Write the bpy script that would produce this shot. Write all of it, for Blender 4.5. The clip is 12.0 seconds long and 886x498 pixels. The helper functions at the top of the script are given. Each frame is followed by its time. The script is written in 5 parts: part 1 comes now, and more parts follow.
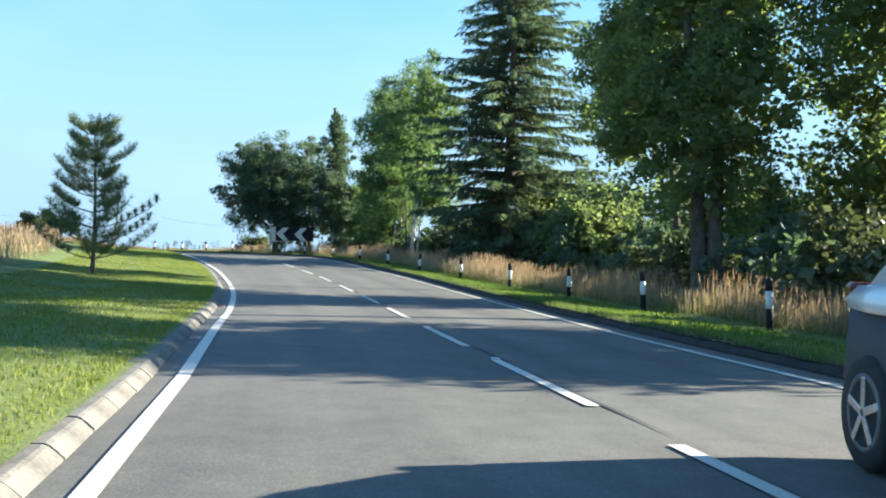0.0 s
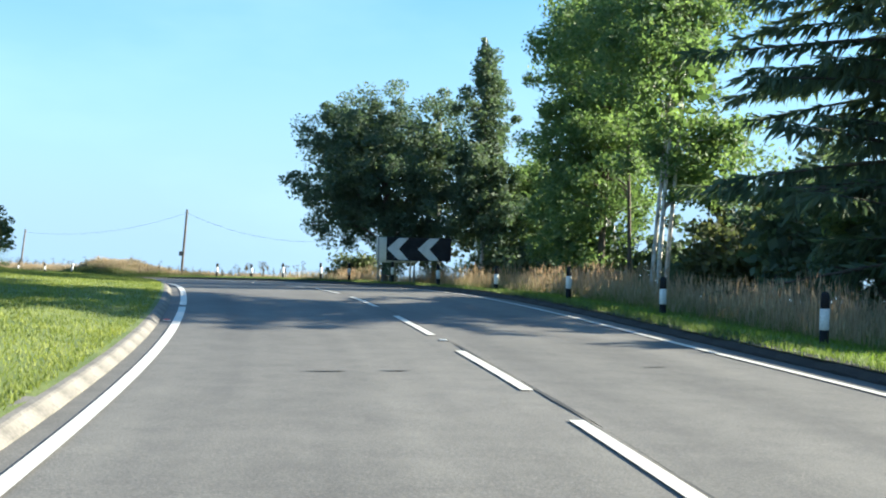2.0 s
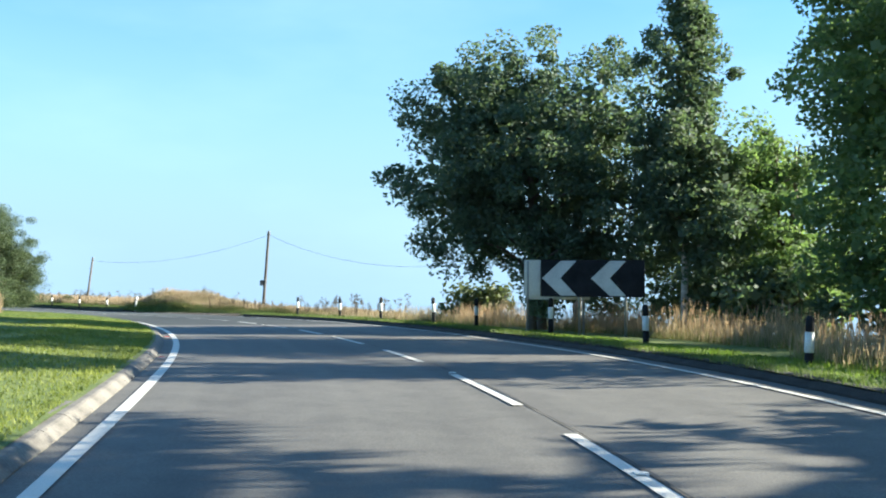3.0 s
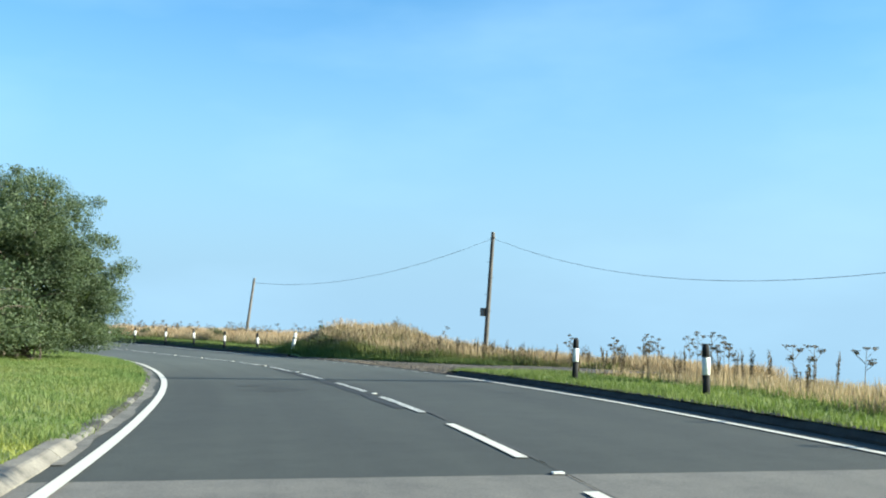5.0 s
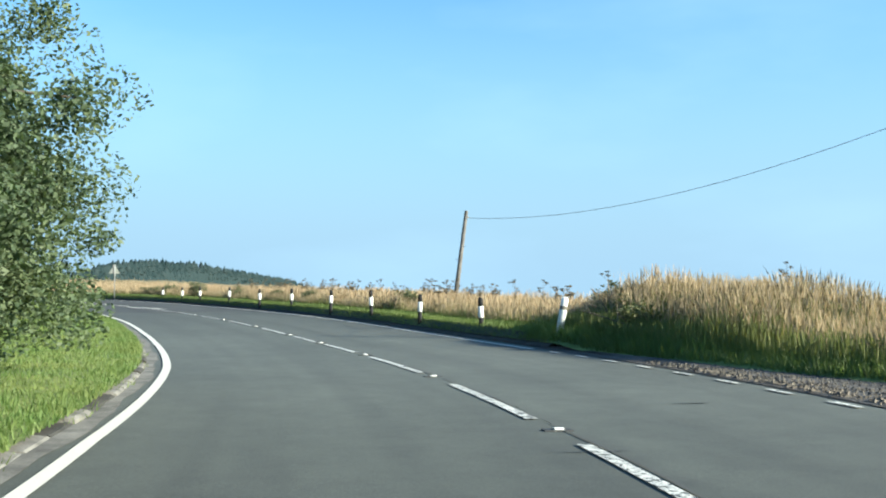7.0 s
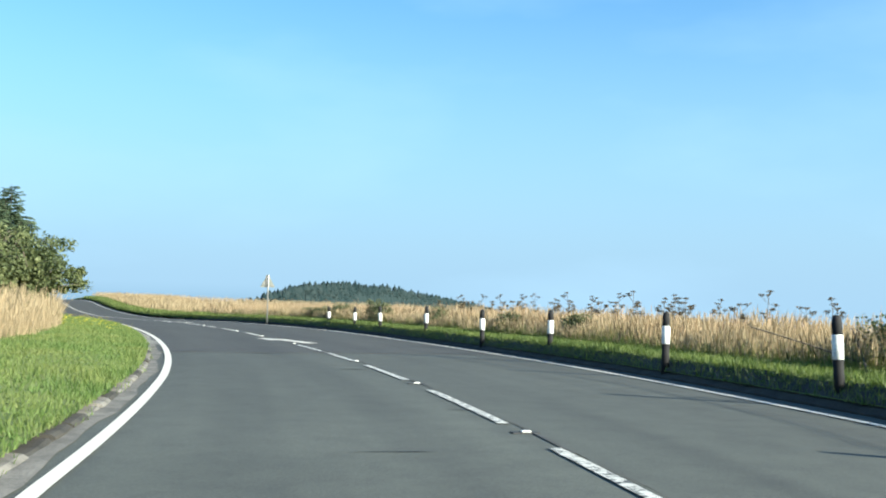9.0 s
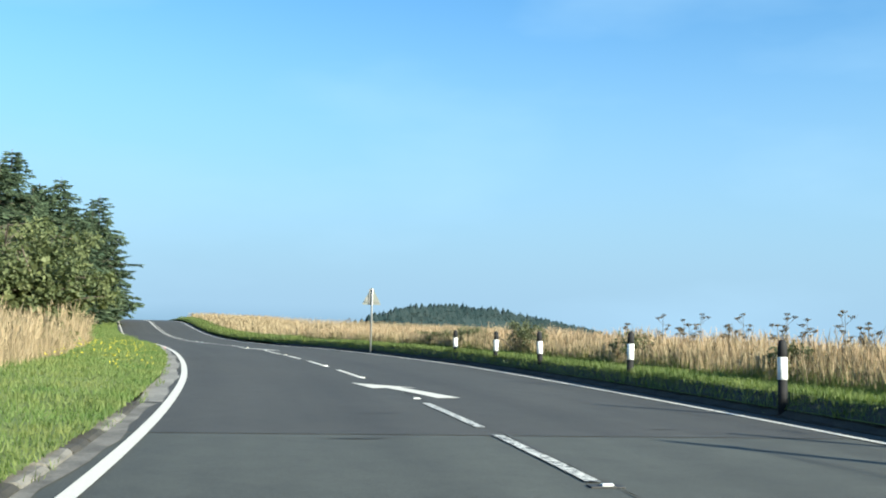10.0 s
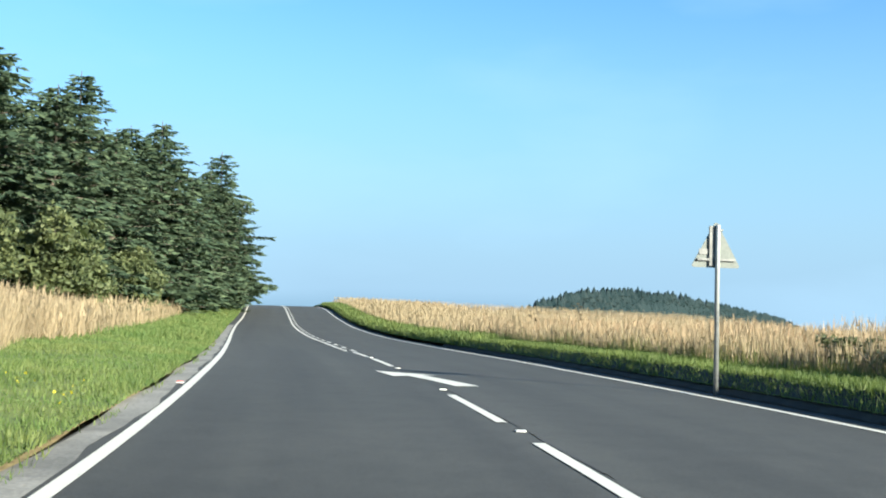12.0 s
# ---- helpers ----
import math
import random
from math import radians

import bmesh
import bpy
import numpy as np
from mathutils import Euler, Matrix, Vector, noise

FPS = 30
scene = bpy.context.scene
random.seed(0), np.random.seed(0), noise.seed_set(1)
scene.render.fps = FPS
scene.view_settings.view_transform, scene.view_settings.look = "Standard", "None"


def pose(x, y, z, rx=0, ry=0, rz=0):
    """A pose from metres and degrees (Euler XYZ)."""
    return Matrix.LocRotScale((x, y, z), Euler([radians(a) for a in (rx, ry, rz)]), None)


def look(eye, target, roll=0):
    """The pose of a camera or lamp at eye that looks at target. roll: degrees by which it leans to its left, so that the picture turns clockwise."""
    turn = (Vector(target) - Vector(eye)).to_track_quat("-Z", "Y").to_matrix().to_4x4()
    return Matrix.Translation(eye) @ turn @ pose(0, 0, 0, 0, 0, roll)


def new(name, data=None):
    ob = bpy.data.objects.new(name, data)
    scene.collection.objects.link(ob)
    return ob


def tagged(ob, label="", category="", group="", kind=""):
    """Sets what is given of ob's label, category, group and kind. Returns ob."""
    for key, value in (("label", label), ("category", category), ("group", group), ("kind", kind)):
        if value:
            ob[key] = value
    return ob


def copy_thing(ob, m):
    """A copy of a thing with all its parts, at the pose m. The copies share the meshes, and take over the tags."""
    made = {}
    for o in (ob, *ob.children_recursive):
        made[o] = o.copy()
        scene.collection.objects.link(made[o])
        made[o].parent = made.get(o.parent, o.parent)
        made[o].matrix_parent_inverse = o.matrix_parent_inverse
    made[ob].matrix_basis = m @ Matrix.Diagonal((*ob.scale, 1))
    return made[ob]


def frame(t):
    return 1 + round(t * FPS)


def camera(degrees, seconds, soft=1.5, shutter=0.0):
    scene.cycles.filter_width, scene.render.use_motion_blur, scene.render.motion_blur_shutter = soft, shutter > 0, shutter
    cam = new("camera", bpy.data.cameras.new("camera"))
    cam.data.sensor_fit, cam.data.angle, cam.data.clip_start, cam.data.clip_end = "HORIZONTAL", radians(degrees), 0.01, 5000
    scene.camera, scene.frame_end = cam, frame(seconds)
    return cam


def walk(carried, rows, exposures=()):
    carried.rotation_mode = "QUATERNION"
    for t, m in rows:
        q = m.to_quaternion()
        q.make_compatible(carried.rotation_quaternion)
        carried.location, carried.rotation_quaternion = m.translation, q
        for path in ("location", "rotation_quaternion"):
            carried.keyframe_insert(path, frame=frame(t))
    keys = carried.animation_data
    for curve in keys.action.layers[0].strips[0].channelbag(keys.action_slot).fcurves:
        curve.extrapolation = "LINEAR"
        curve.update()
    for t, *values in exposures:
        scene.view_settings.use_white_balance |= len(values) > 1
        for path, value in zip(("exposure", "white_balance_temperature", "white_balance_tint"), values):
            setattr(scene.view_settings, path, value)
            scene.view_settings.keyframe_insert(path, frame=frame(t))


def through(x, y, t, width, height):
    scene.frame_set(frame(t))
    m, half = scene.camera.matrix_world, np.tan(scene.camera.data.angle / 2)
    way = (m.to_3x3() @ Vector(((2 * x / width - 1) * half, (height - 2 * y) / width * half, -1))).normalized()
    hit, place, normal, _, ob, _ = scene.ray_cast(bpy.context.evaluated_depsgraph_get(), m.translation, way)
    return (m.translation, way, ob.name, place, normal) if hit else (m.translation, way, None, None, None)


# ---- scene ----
cam = camera(46.0, 12.0, soft=2.0)
PATH = [
    (0.0, (9.606, 23.826, 1.557), (6.859, 33.442, 1.556), 1.73),
    (0.5, (6.252, 31.445, 1.422), (3.338, 41.010, 1.485), 1.70),
    (1.0, (2.988, 38.953, 1.357), (-0.182, 48.437, 1.467), 1.88),
    (1.5, (-0.273, 46.153, 1.390), (-3.716, 55.540, 1.523), 1.53),
    (2.0, (-3.998, 53.468, 1.499), (-7.788, 62.719, 1.688), 1.32),
    (2.5, (-8.083, 60.824, 1.717), (-12.298, 69.888, 1.999), 0.87),
    (3.0, (-12.307, 67.378, 1.989), (-16.943, 76.231, 2.370), 0.43),
    (3.5, (-16.742, 73.642, 2.074), (-21.820, 82.244, 2.549), 0.27),
    (3.7, (-18.589, 76.080, 2.074), (-23.844, 84.573, 2.578), 0.24),
    (5.3, (-34.105, 93.415, 1.875), (-40.587, 100.996, 2.584), 0.58),
    (5.5, (-36.407, 95.368, 1.859), (-43.027, 102.829, 2.581), 0.57),
    (6.0, (-41.505, 100.043, 1.779), (-48.473, 107.184, 2.456), 0.41),
    (6.5, (-46.420, 104.038, 1.705), (-53.715, 110.858, 2.220), 0.42),
    (7.0, (-51.826, 107.939, 1.569), (-59.469, 114.380, 1.882), 0.20),
    (7.2, (-54.098, 109.391, 1.550), (-61.860, 115.691, 1.788), 0.01),
    (8.8, (-71.808, 118.911, 1.229), (-80.400, 124.005, 1.700), 1.43),
    (9.0, (-74.080, 119.918, 1.231), (-82.761, 124.850, 1.787), 1.21),
    (9.5, (-80.250, 122.385, 1.214), (-89.141, 126.904, 1.951), 1.22),
    (10.0, (-86.933, 124.695, 1.217), (-96.053, 128.728, 1.973), 1.60),
    (10.5, (-93.416, 126.633, 1.250), (-102.728, 130.218, 1.905), 1.91),
    (11.0, (-99.375, 128.137, 1.160), (-108.828, 131.348, 1.740), 2.63),
    (11.5, (-106.031, 129.640, 1.269), (-115.599, 132.504, 1.790), 2.28),
    (12.0, (-112.451, 130.920, 1.319), (-122.076, 133.571, 1.897), 1.64),
]
walk(cam, [(t, look(eye, target, roll)) for t, eye, target, roll in PATH],
     exposures=[(0.0, 2.15, 5950, 4), (3.6, 2.15, 5900, 4), (5.3, 1.8, 5850, -3), (7.2, 1.9, 5950, -1), (8.8, 1.87, 5950, 0), (9.5, 1.8, 5950, 0), (10.0, 1.74, 5950, 0), (11.0, 1.87, 5950, 0), (11.5, 2.08, 5950, 2), (12.0, 1.82, 5950, 1)])

# ---------------------------------------------------------------- light
SUN_YAW, SUN_UP = 58.0, 20.5          # degrees clockwise from +y, and above the horizon
world = bpy.data.worlds.new("world")
scene.world = world
world.use_nodes = True
wn, wl = world.node_tree.nodes, world.node_tree.links
sky = wn.new("ShaderNodeTexSky")
sky.sky_type = "NISHITA"
sky.sun_disc = False
sky.sun_elevation = radians(SUN_UP)
sky.sun_rotation = radians(SUN_YAW)
sky.air_density, sky.dust_density, sky.ozone_density = 1.0, 0.3, 2.0
tint = wn.new("ShaderNodeMix")
tint.data_type, tint.blend_type = "RGBA", "MULTIPLY"
tint.inputs["Factor"].default_value, tint.inputs["B"].default_value = 1.0, (0.645, 0.94, 1.11, 1)
wl.new(sky.outputs[0], tint.inputs["A"])
where = wn.new("ShaderNodeTexCoord")
split = wn.new("ShaderNodeSeparateXYZ")
wl.new(where.outputs["Generated"], split.inputs[0])
# pale haze towards the horizon
low = wn.new("ShaderNodeMapRange")
low.inputs["From Min"].default_value, low.inputs["From Max"].default_value = 0.0, 0.36
low.inputs["To Min"].default_value, low.inputs["To Max"].default_value = 1.0, 0.0
low.interpolation_type = "SMOOTHSTEP"
wl.new(split.outputs["Z"], low.inputs["Value"])
haze = wn.new("ShaderNodeMix")
haze.data_type = "RGBA"
wl.new(low.outputs["Result"], haze.inputs["Factor"])
wl.new(tint.outputs["Result"], haze.inputs["A"])
haze.inputs["B"].default_value = (2.2, 3.1, 4.0, 1)
# thin veils of high cloud
stretch = wn.new("ShaderNodeMapping")
stretch.inputs["Scale"].default_value = (1.6, 1.6, 5.0)
wl.new(where.outputs["Generated"], stretch.inputs["Vector"])
veil = wn.new("ShaderNodeTexNoise")
veil.inputs["Scale"].default_value, veil.inputs["Detail"].default_value = 1.7, 5.0
wl.new(stretch.outputs["Vector"], veil.inputs["Vector"])
thin = wn.new("ShaderNodeMapRange")
thin.inputs["From Min"].default_value, thin.inputs["From Max"].default_value, thin.inputs["To Max"].default_value = 0.48, 0.75, 0.32
wl.new(veil.outputs["Fac"], thin.inputs["Value"])
cloud = wn.new("ShaderNodeMix")
cloud.data_type = "RGBA"
wl.new(thin.outputs["Result"], cloud.inputs["Factor"])
wl.new(haze.outputs["Result"], cloud.inputs["A"])
cloud.inputs["B"].default_value = (3.0, 4.2, 5.3, 1)
wn["Background"].inputs["Strength"].default_value = 0.062
wl.new(cloud.outputs["Result"], wn["Background"].inputs["Color"])
sun_data = bpy.data.lights.new("sun", "SUN")
sun_data.energy, sun_data.angle, sun_data.color = 5.0, radians(0.5), (1.0, 0.88, 0.70)
sun = new("sun", sun_data)
sun.matrix_world = look((0, 0, 50), (-math.sin(radians(SUN_YAW)), -math.cos(radians(SUN_YAW)), 50 - math.tan(radians(SUN_UP))))

# ---------------------------------------------------------------- road alignment
ALIGN = [(50.8, -56.5, 1.1), (31.4, -15.9, 0.7), (18.5, 11.2, 0.42), (12.1, 24.75, 0.37), (5.58, 38.29, 0.28), (-0.9, 51.86, 0.2), (-8.2, 64.9, 0.42), (-16.62, 77.27, 0.8), (-26.25, 88.75, 0.75), (-37.08, 99.12, 0.62), (-48.87, 108.39, 0.42), (-61.5, 116.5, 0.22), (-75.1, 122.81, 0.05), (-89.25, 127.76, 0.07), (-103.81, 131.37, 0.1), (-118.59, 133.93, 0.13), (-133.48, 135.73, 0.1), (-148.42, 137.04, -0.05), (-163.38, 138.25, -0.12), (-178.32, 139.6, 0.0), (-193.21, 141.2, 0.3), (-215.0, 143.4, 1.05), (-240.0, 145.6, 1.1), (-280.0, 148.5, -1.5)]


def spline_table(points, step=0.5):
    """Even steps along a smooth curve through the points."""
    p = np.array(points, float)
    u = np.r_[0, np.cumsum(np.linalg.norm(np.diff(p[:, :2], axis=0), axis=1))]
    m = np.gradient(p, u, axis=0)
    fine = np.linspace(0, u[-1], 6000)
    i = np.clip(np.searchsorted(u, fine, "right") - 1, 0, len(u) - 2)
    h = (u[i + 1] - u[i])[:, None]
    a = ((fine - u[i]) / h[:, 0])[:, None]
    q = (2 * a**3 - 3 * a**2 + 1) * p[i] + (a**3 - 2 * a**2 + a) * h * m[i] + (3 * a**2 - 2 * a**3) * p[i + 1] + (a**3 - a**2) * h * m[i + 1]
    s = np.r_[0, np.cumsum(np.linalg.norm(np.diff(q[:, :2], axis=0), axis=1))]
    even = np.arange(0, s[-1], step)
    return even, np.stack([np.interp(even, s, q[:, k]) for k in range(3)], 1)


RS, RP = spline_table(ALIGN)
RT = np.gradient(RP[:, :2], axis=0)
RT /= np.linalg.norm(RT, axis=1)[:, None]
RN = np.stack([RT[:, 1], -RT[:, 0]], 1)       # to the right of the road


def on_road(s, off, up=0.0):
    """Places at s metres along the road, off metres to the right of its middle."""
    s, off = np.atleast_1d(np.asarray(s, float)), np.asarray(off, float)
    c = np.stack([np.interp(s, RS, RP[:, k]) for k in range(3)], 1)
    n = np.stack([np.interp(s, RS, RN[:, k]) for k in range(2)], 1)
    c[:, :2] += n * np.broadcast_to(off, s.shape)[:, None]
    c[:, 2] += up
    return c


def road_of(x, y):
    """s, off and the road's height beside places."""
    x, y = np.atleast_1d(np.asarray(x, float)), np.atleast_1d(np.asarray(y, float))
    s, off, z = np.empty_like(x), np.empty_like(x), np.empty_like(x)
    coarse = RP[::4]
    for a in range(0, len(x), 4000):
        b = slice(a, a + 4000)
        d = (coarse[None, :, 0] - x[b, None]) ** 2 + (coarse[None, :, 1] - y[b, None]) ** 2
        i = d.argmin(1) * 4
        t = (x[b] - RP[i, 0]) * RT[i, 0] + (y[b] - RP[i, 1]) * RT[i, 1]
        s[b] = RS[i] + np.clip(t, -1.2, 1.2)
        off[b] = (x[b] - RP[i, 0]) * RN[i, 0] + (y[b] - RP[i, 1]) * RN[i, 1]
        far = np.abs(t) > 3
        off[b] = np.where(far, np.sign(off[b]) * np.sqrt(d.min(1)), off[b])
        z[b] = np.interp(s[b], RS, RP[:, 2])
    return s, off, z


def smooth(a, b, v):
    t = np.clip((np.asarray(v, float) - a) / (b - a), 0, 1)
    return t * t * (3 - 2 * t)

# ---------------------------------------------------------------- materials


def material(name):
    m = bpy.data.materials.new(name)
    m.use_nodes = True
    nt = m.node_tree
    return m, nt.nodes, nt.links, nt.nodes["Principled BSDF"]


def noise_node(n, l, scale, detail=4.0, rough=0.6, coords="Object"):
    tc = n.new("ShaderNodeTexCoord")
    tex = n.new("ShaderNodeTexNoise")
    tex.inputs["Scale"].default_value, tex.inputs["Detail"].default_value, tex.inputs["Roughness"].default_value = scale, detail, rough
    l.new(tc.outputs[coords], tex.inputs["Vector"])
    return tex


def ramp_node(n, l, source, stops):
    r = n.new("ShaderNodeValToRGB")
    while len(r.color_ramp.elements) < len(stops):
        r.color_ramp.elements.new(0.5)
    for e, (at, rgb) in zip(r.color_ramp.elements, stops):
        e.position, e.color = at, (*rgb, 1)
    l.new(source, r.inputs["Fac"])
    return r


def mix_node(n, l, kind, fac, a, b):
    m = n.new("ShaderNodeMix")
    m.data_type, m.blend_type = "RGBA", kind
    for socket, v in ((m.inputs["Factor"], fac), (m.inputs["A"], a), (m.inputs["B"], b)):
        if isinstance(v, (int, float)):
            socket.default_value = v
        elif isinstance(v, tuple):
            socket.default_value = (*v, 1)
        else:
            l.new(v, socket)
    return m.outputs["Result"]


def bump(n, l, p, height, strength, distance=0.01):
    b = n.new("ShaderNodeBump")
    b.inputs["Strength"].default_value, b.inputs["Distance"].default_value = strength, distance
    l.new(height, b.inputs["Height"])
    l.new(b.outputs["Normal"], p.inputs["Normal"])


def surface(name, dark, light, coarse, fine, rough=0.85, relief=0.3, distance=0.01, metal=0.0):
    """A solid surface with two scales of variation."""
    m, n, l, p = material(name)
    a, b = noise_node(n, l, coarse), noise_node(n, l, fine, 3)
    base = ramp_node(n, l, a.outputs["Fac"], [(0.32, dark), (0.68, light)])
    grain = ramp_node(n, l, b.outputs["Fac"], [(0.3, (0.72, 0.72, 0.72)), (0.7, (1.15, 1.15, 1.15))])
    l.new(mix_node(n, l, "MULTIPLY", 1.0, base.outputs["Color"], grain.outputs["Color"]), p.inputs["Base Color"])
    p.inputs["Roughness"].default_value, p.inputs["Metallic"].default_value = rough, metal
    if relief:
        bump(n, l, p, b.outputs["Fac"], relief, distance)
    return m


def asphalt(name, dark, light, rough=0.82, fresh=None):
    m, n, l, p = material(name)
    big, mid, grit = noise_node(n, l, 0.22, 4), noise_node(n, l, 2.3, 5, 0.65), noise_node(n, l, 55, 2, 0.7)
    tone = ramp_node(n, l, big.outputs["Fac"], [(0.3, dark), (0.7, light)])
    patch = ramp_node(n, l, mid.outputs["Fac"], [(0.32, (0.82, 0.82, 0.83)), (0.6, (1.06, 1.06, 1.05))])
    speck = ramp_node(n, l, grit.outputs["Fac"], [(0.3, (0.74, 0.74, 0.74)), (0.52, (1, 1, 1)), (0.74, (1.45, 1.43, 1.4))])
    # wheel tracks and drag marks run along the road
    tc, lay = n.new("ShaderNodeTexCoord"), n.new("ShaderNodeMapping")
    lay.inputs["Scale"].default_value = (0.95, 0.022, 1)
    l.new(tc.outputs["UV"], lay.inputs["Vector"])
    drag = n.new("ShaderNodeTexNoise")
    drag.inputs["Scale"].default_value, drag.inputs["Detail"].default_value = 1.3, 4.0
    l.new(lay.outputs["Vector"], drag.inputs["Vector"])
    track = ramp_node(n, l, drag.outputs["Fac"], [(0.3, (0.78, 0.78, 0.79)), (0.68, (1.2, 1.2, 1.18))])
    c = mix_node(n, l, "MULTIPLY", 1.0, tone.outputs["Color"], patch.outputs["Color"])
    c = mix_node(n, l, "MULTIPLY", 1.0, c, track.outputs["Color"])
    if fresh:
        # darker, less worn surfacing before a place along the road
        part_of, reach = n.new("ShaderNodeSeparateXYZ"), n.new("ShaderNodeMapRange")
        l.new(tc.outputs["UV"], part_of.inputs[0])
        reach.inputs["From Min"].default_value, reach.inputs["From Max"].default_value = fresh[0], fresh[1]
        l.new(part_of.outputs["Y"], reach.inputs["Value"])
        wear = ramp_node(n, l, reach.outputs["Result"], [(0.0, (fresh[2],) * 3), (0.33, (1.06,) * 3), (0.62, (1.0,) * 3), (1.0, (0.74, 0.73, 0.73))])
        c = mix_node(n, l, "MULTIPLY", 1.0, c, wear.outputs["Color"])
    l.new(mix_node(n, l, "MULTIPLY", 1.0, c, speck.outputs["Color"]), p.inputs["Base Color"])
    p.inputs["Roughness"].default_value = rough
    bump(n, l, p, grit.outputs["Fac"], 0.28, 0.010)
    return m


def foliage(name, dark, light, through=0.35, rough=0.6, sheen=0.3, glow=(1.15, 1.25, 0.7), zones=((0.72, 0.78, 0.72), (1.25, 1.18, 1.0))):
    """Leaves or blades: each piece its own tone, some light passing through."""
    m, n, l, p = material(name)
    geo = n.new("ShaderNodeNewGeometry")
    clump = noise_node(n, l, 0.6, 3)
    tone = ramp_node(n, l, geo.outputs["Random Per Island"], [(0.0, dark), (1.0, light)])
    zone = ramp_node(n, l, clump.outputs["Fac"], [(0.3, zones[0]), (0.7, zones[1])])
    colour = mix_node(n, l, "MULTIPLY", 1.0, tone.outputs["Color"], zone.outputs["Color"])
    l.new(colour, p.inputs["Base Color"])
    p.inputs["Roughness"].default_value = rough
    p.inputs["Specular IOR Level"].default_value = sheen
    tr = n.new("ShaderNodeBsdfTranslucent")
    l.new(mix_node(n, l, "MULTIPLY", 1.0, colour, glow), tr.inputs["Color"])
    add = n.new("ShaderNodeMixShader")
    add.inputs["Fac"].default_value = through
    l.new(p.outputs[0], add.inputs[1])
    l.new(tr.outputs[0], add.inputs[2])
    l.new(add.outputs[0], n["Material Output"].inputs["Surface"])
    return m


def worn_paint(name, paint, under, worn, flake=9.0):
    m, n, l, p = material(name)
    wear, grain = noise_node(n, l, flake, 8, 0.8), noise_node(n, l, 70, 2)
    mask = ramp_node(n, l, wear.outputs["Fac"], [(worn - 0.025, (0, 0, 0)), (worn + 0.025, (1, 1, 1))])
    tone = ramp_node(n, l, grain.outputs["Fac"], [(0.3, tuple(0.82 * v for v in paint)), (0.7, paint)])
    l.new(mix_node(n, l, "MIX", mask.outputs["Color"], under, tone.outputs["Color"]), p.inputs["Base Color"])
    p.inputs["Roughness"].default_value = 0.6
    bump(n, l, p, grain.outputs["Fac"], 0.25, 0.004)
    return m


M_ROAD_PALE = asphalt("asphalt_bleached", (0.102, 0.096, 0.086), (0.132, 0.124, 0.111))
M_ROAD_OLD = asphalt("asphalt_old", (0.053, 0.058, 0.051), (0.072, 0.078, 0.068), fresh=(193, 243.6, 0.47))
M_ROAD_NEW = asphalt("asphalt_new", (0.030, 0.030, 0.028), (0.041, 0.040, 0.037))
M_JOINT = surface("bitumen_joint", (0.035, 0.035, 0.034), (0.055, 0.054, 0.052), 1.2, 40, 0.8)
M_PAINT = worn_paint("road_paint", (0.62, 0.59, 0.52), (0.09, 0.088, 0.08), 0.33)
M_PAINT_OLD = worn_paint("road_paint_old", (0.62, 0.61, 0.56), (0.035, 0.035, 0.034), 0.485, 13.0)
M_PATCH = surface("tar_mark", (0.022, 0.022, 0.022), (0.035, 0.035, 0.034), 3, 60, 0.7)
M_TAR = surface("old_tar", (0.011, 0.011, 0.011), (0.02, 0.02, 0.0195), 2, 50, 0.75)
M_KERB = surface("kerb_concrete", (0.10, 0.092, 0.08), (0.21, 0.192, 0.165), 1.7, 28, 0.9, 0.5)
M_HAUNCH = surface("concrete_haunch", (0.13, 0.125, 0.115), (0.27, 0.255, 0.23), 1.1, 22, 0.95, 0.5)
# soil tone taken near black, so it also carries the outer bank's shade
M_KERB_DARK = surface("kerb_soil_and_shade", (0.016, 0.015, 0.013), (0.045, 0.041, 0.034), 2.0, 30, 0.95, 0.7)
M_SIGN_PALE = surface("sign_edge_panel", (0.58, 0.56, 0.48), (0.68, 0.66, 0.57), 2, 40, 0.6, 0.05)
M_GRIT = surface("road_edge_grit", (0.07, 0.066, 0.06), (0.19, 0.178, 0.158), 2.2, 34, 0.95, 0.6)
M_GRAVEL = surface("gravel_bed", (0.036, 0.031, 0.029), (0.08, 0.07, 0.064), 1.3, 22, 0.95, 0.8, 0.03)
M_STONE = foliage("gravel_stone", (0.04, 0.034, 0.032), (0.14, 0.122, 0.112), 0.0, 0.9)
M_SOIL_GRASS = surface("verge_turf", (0.075, 0.115, 0.02), (0.17, 0.20, 0.045), 0.8, 26, 0.95, 0.6, 0.03)
M_FIELD = surface("field_turf", (0.15, 0.13, 0.055), (0.34, 0.265, 0.14), 0.13, 9, 0.95, 0.6, 0.05)
M_BLADE = foliage("grass_blade", (0.13, 0.165, 0.036), (0.26, 0.28, 0.085), 0.45)
M_BLADE_MIX = foliage("grass_blade_mixed", (0.080, 0.126, 0.038), (0.185, 0.228, 0.088), 0.42, zones=((0.70, 0.88, 0.66), (1.28, 1.10, 1.02)))
M_BLADE_DULL = foliage("grass_blade_dull", (0.075, 0.115, 0.034), (0.17, 0.205, 0.075), 0.4)
M_BLADE_R = foliage("grass_blade_lush", (0.088, 0.145, 0.025), (0.20, 0.265, 0.055), 0.45)
M_STRAW = foliage("dry_grass", (0.272, 0.214, 0.136), (0.466, 0.374, 0.25), 0.4, 0.8, 0.2, (1.1, 1.05, 0.9), ((0.80, 0.80, 0.78), (1.12, 1.1, 1.06)))
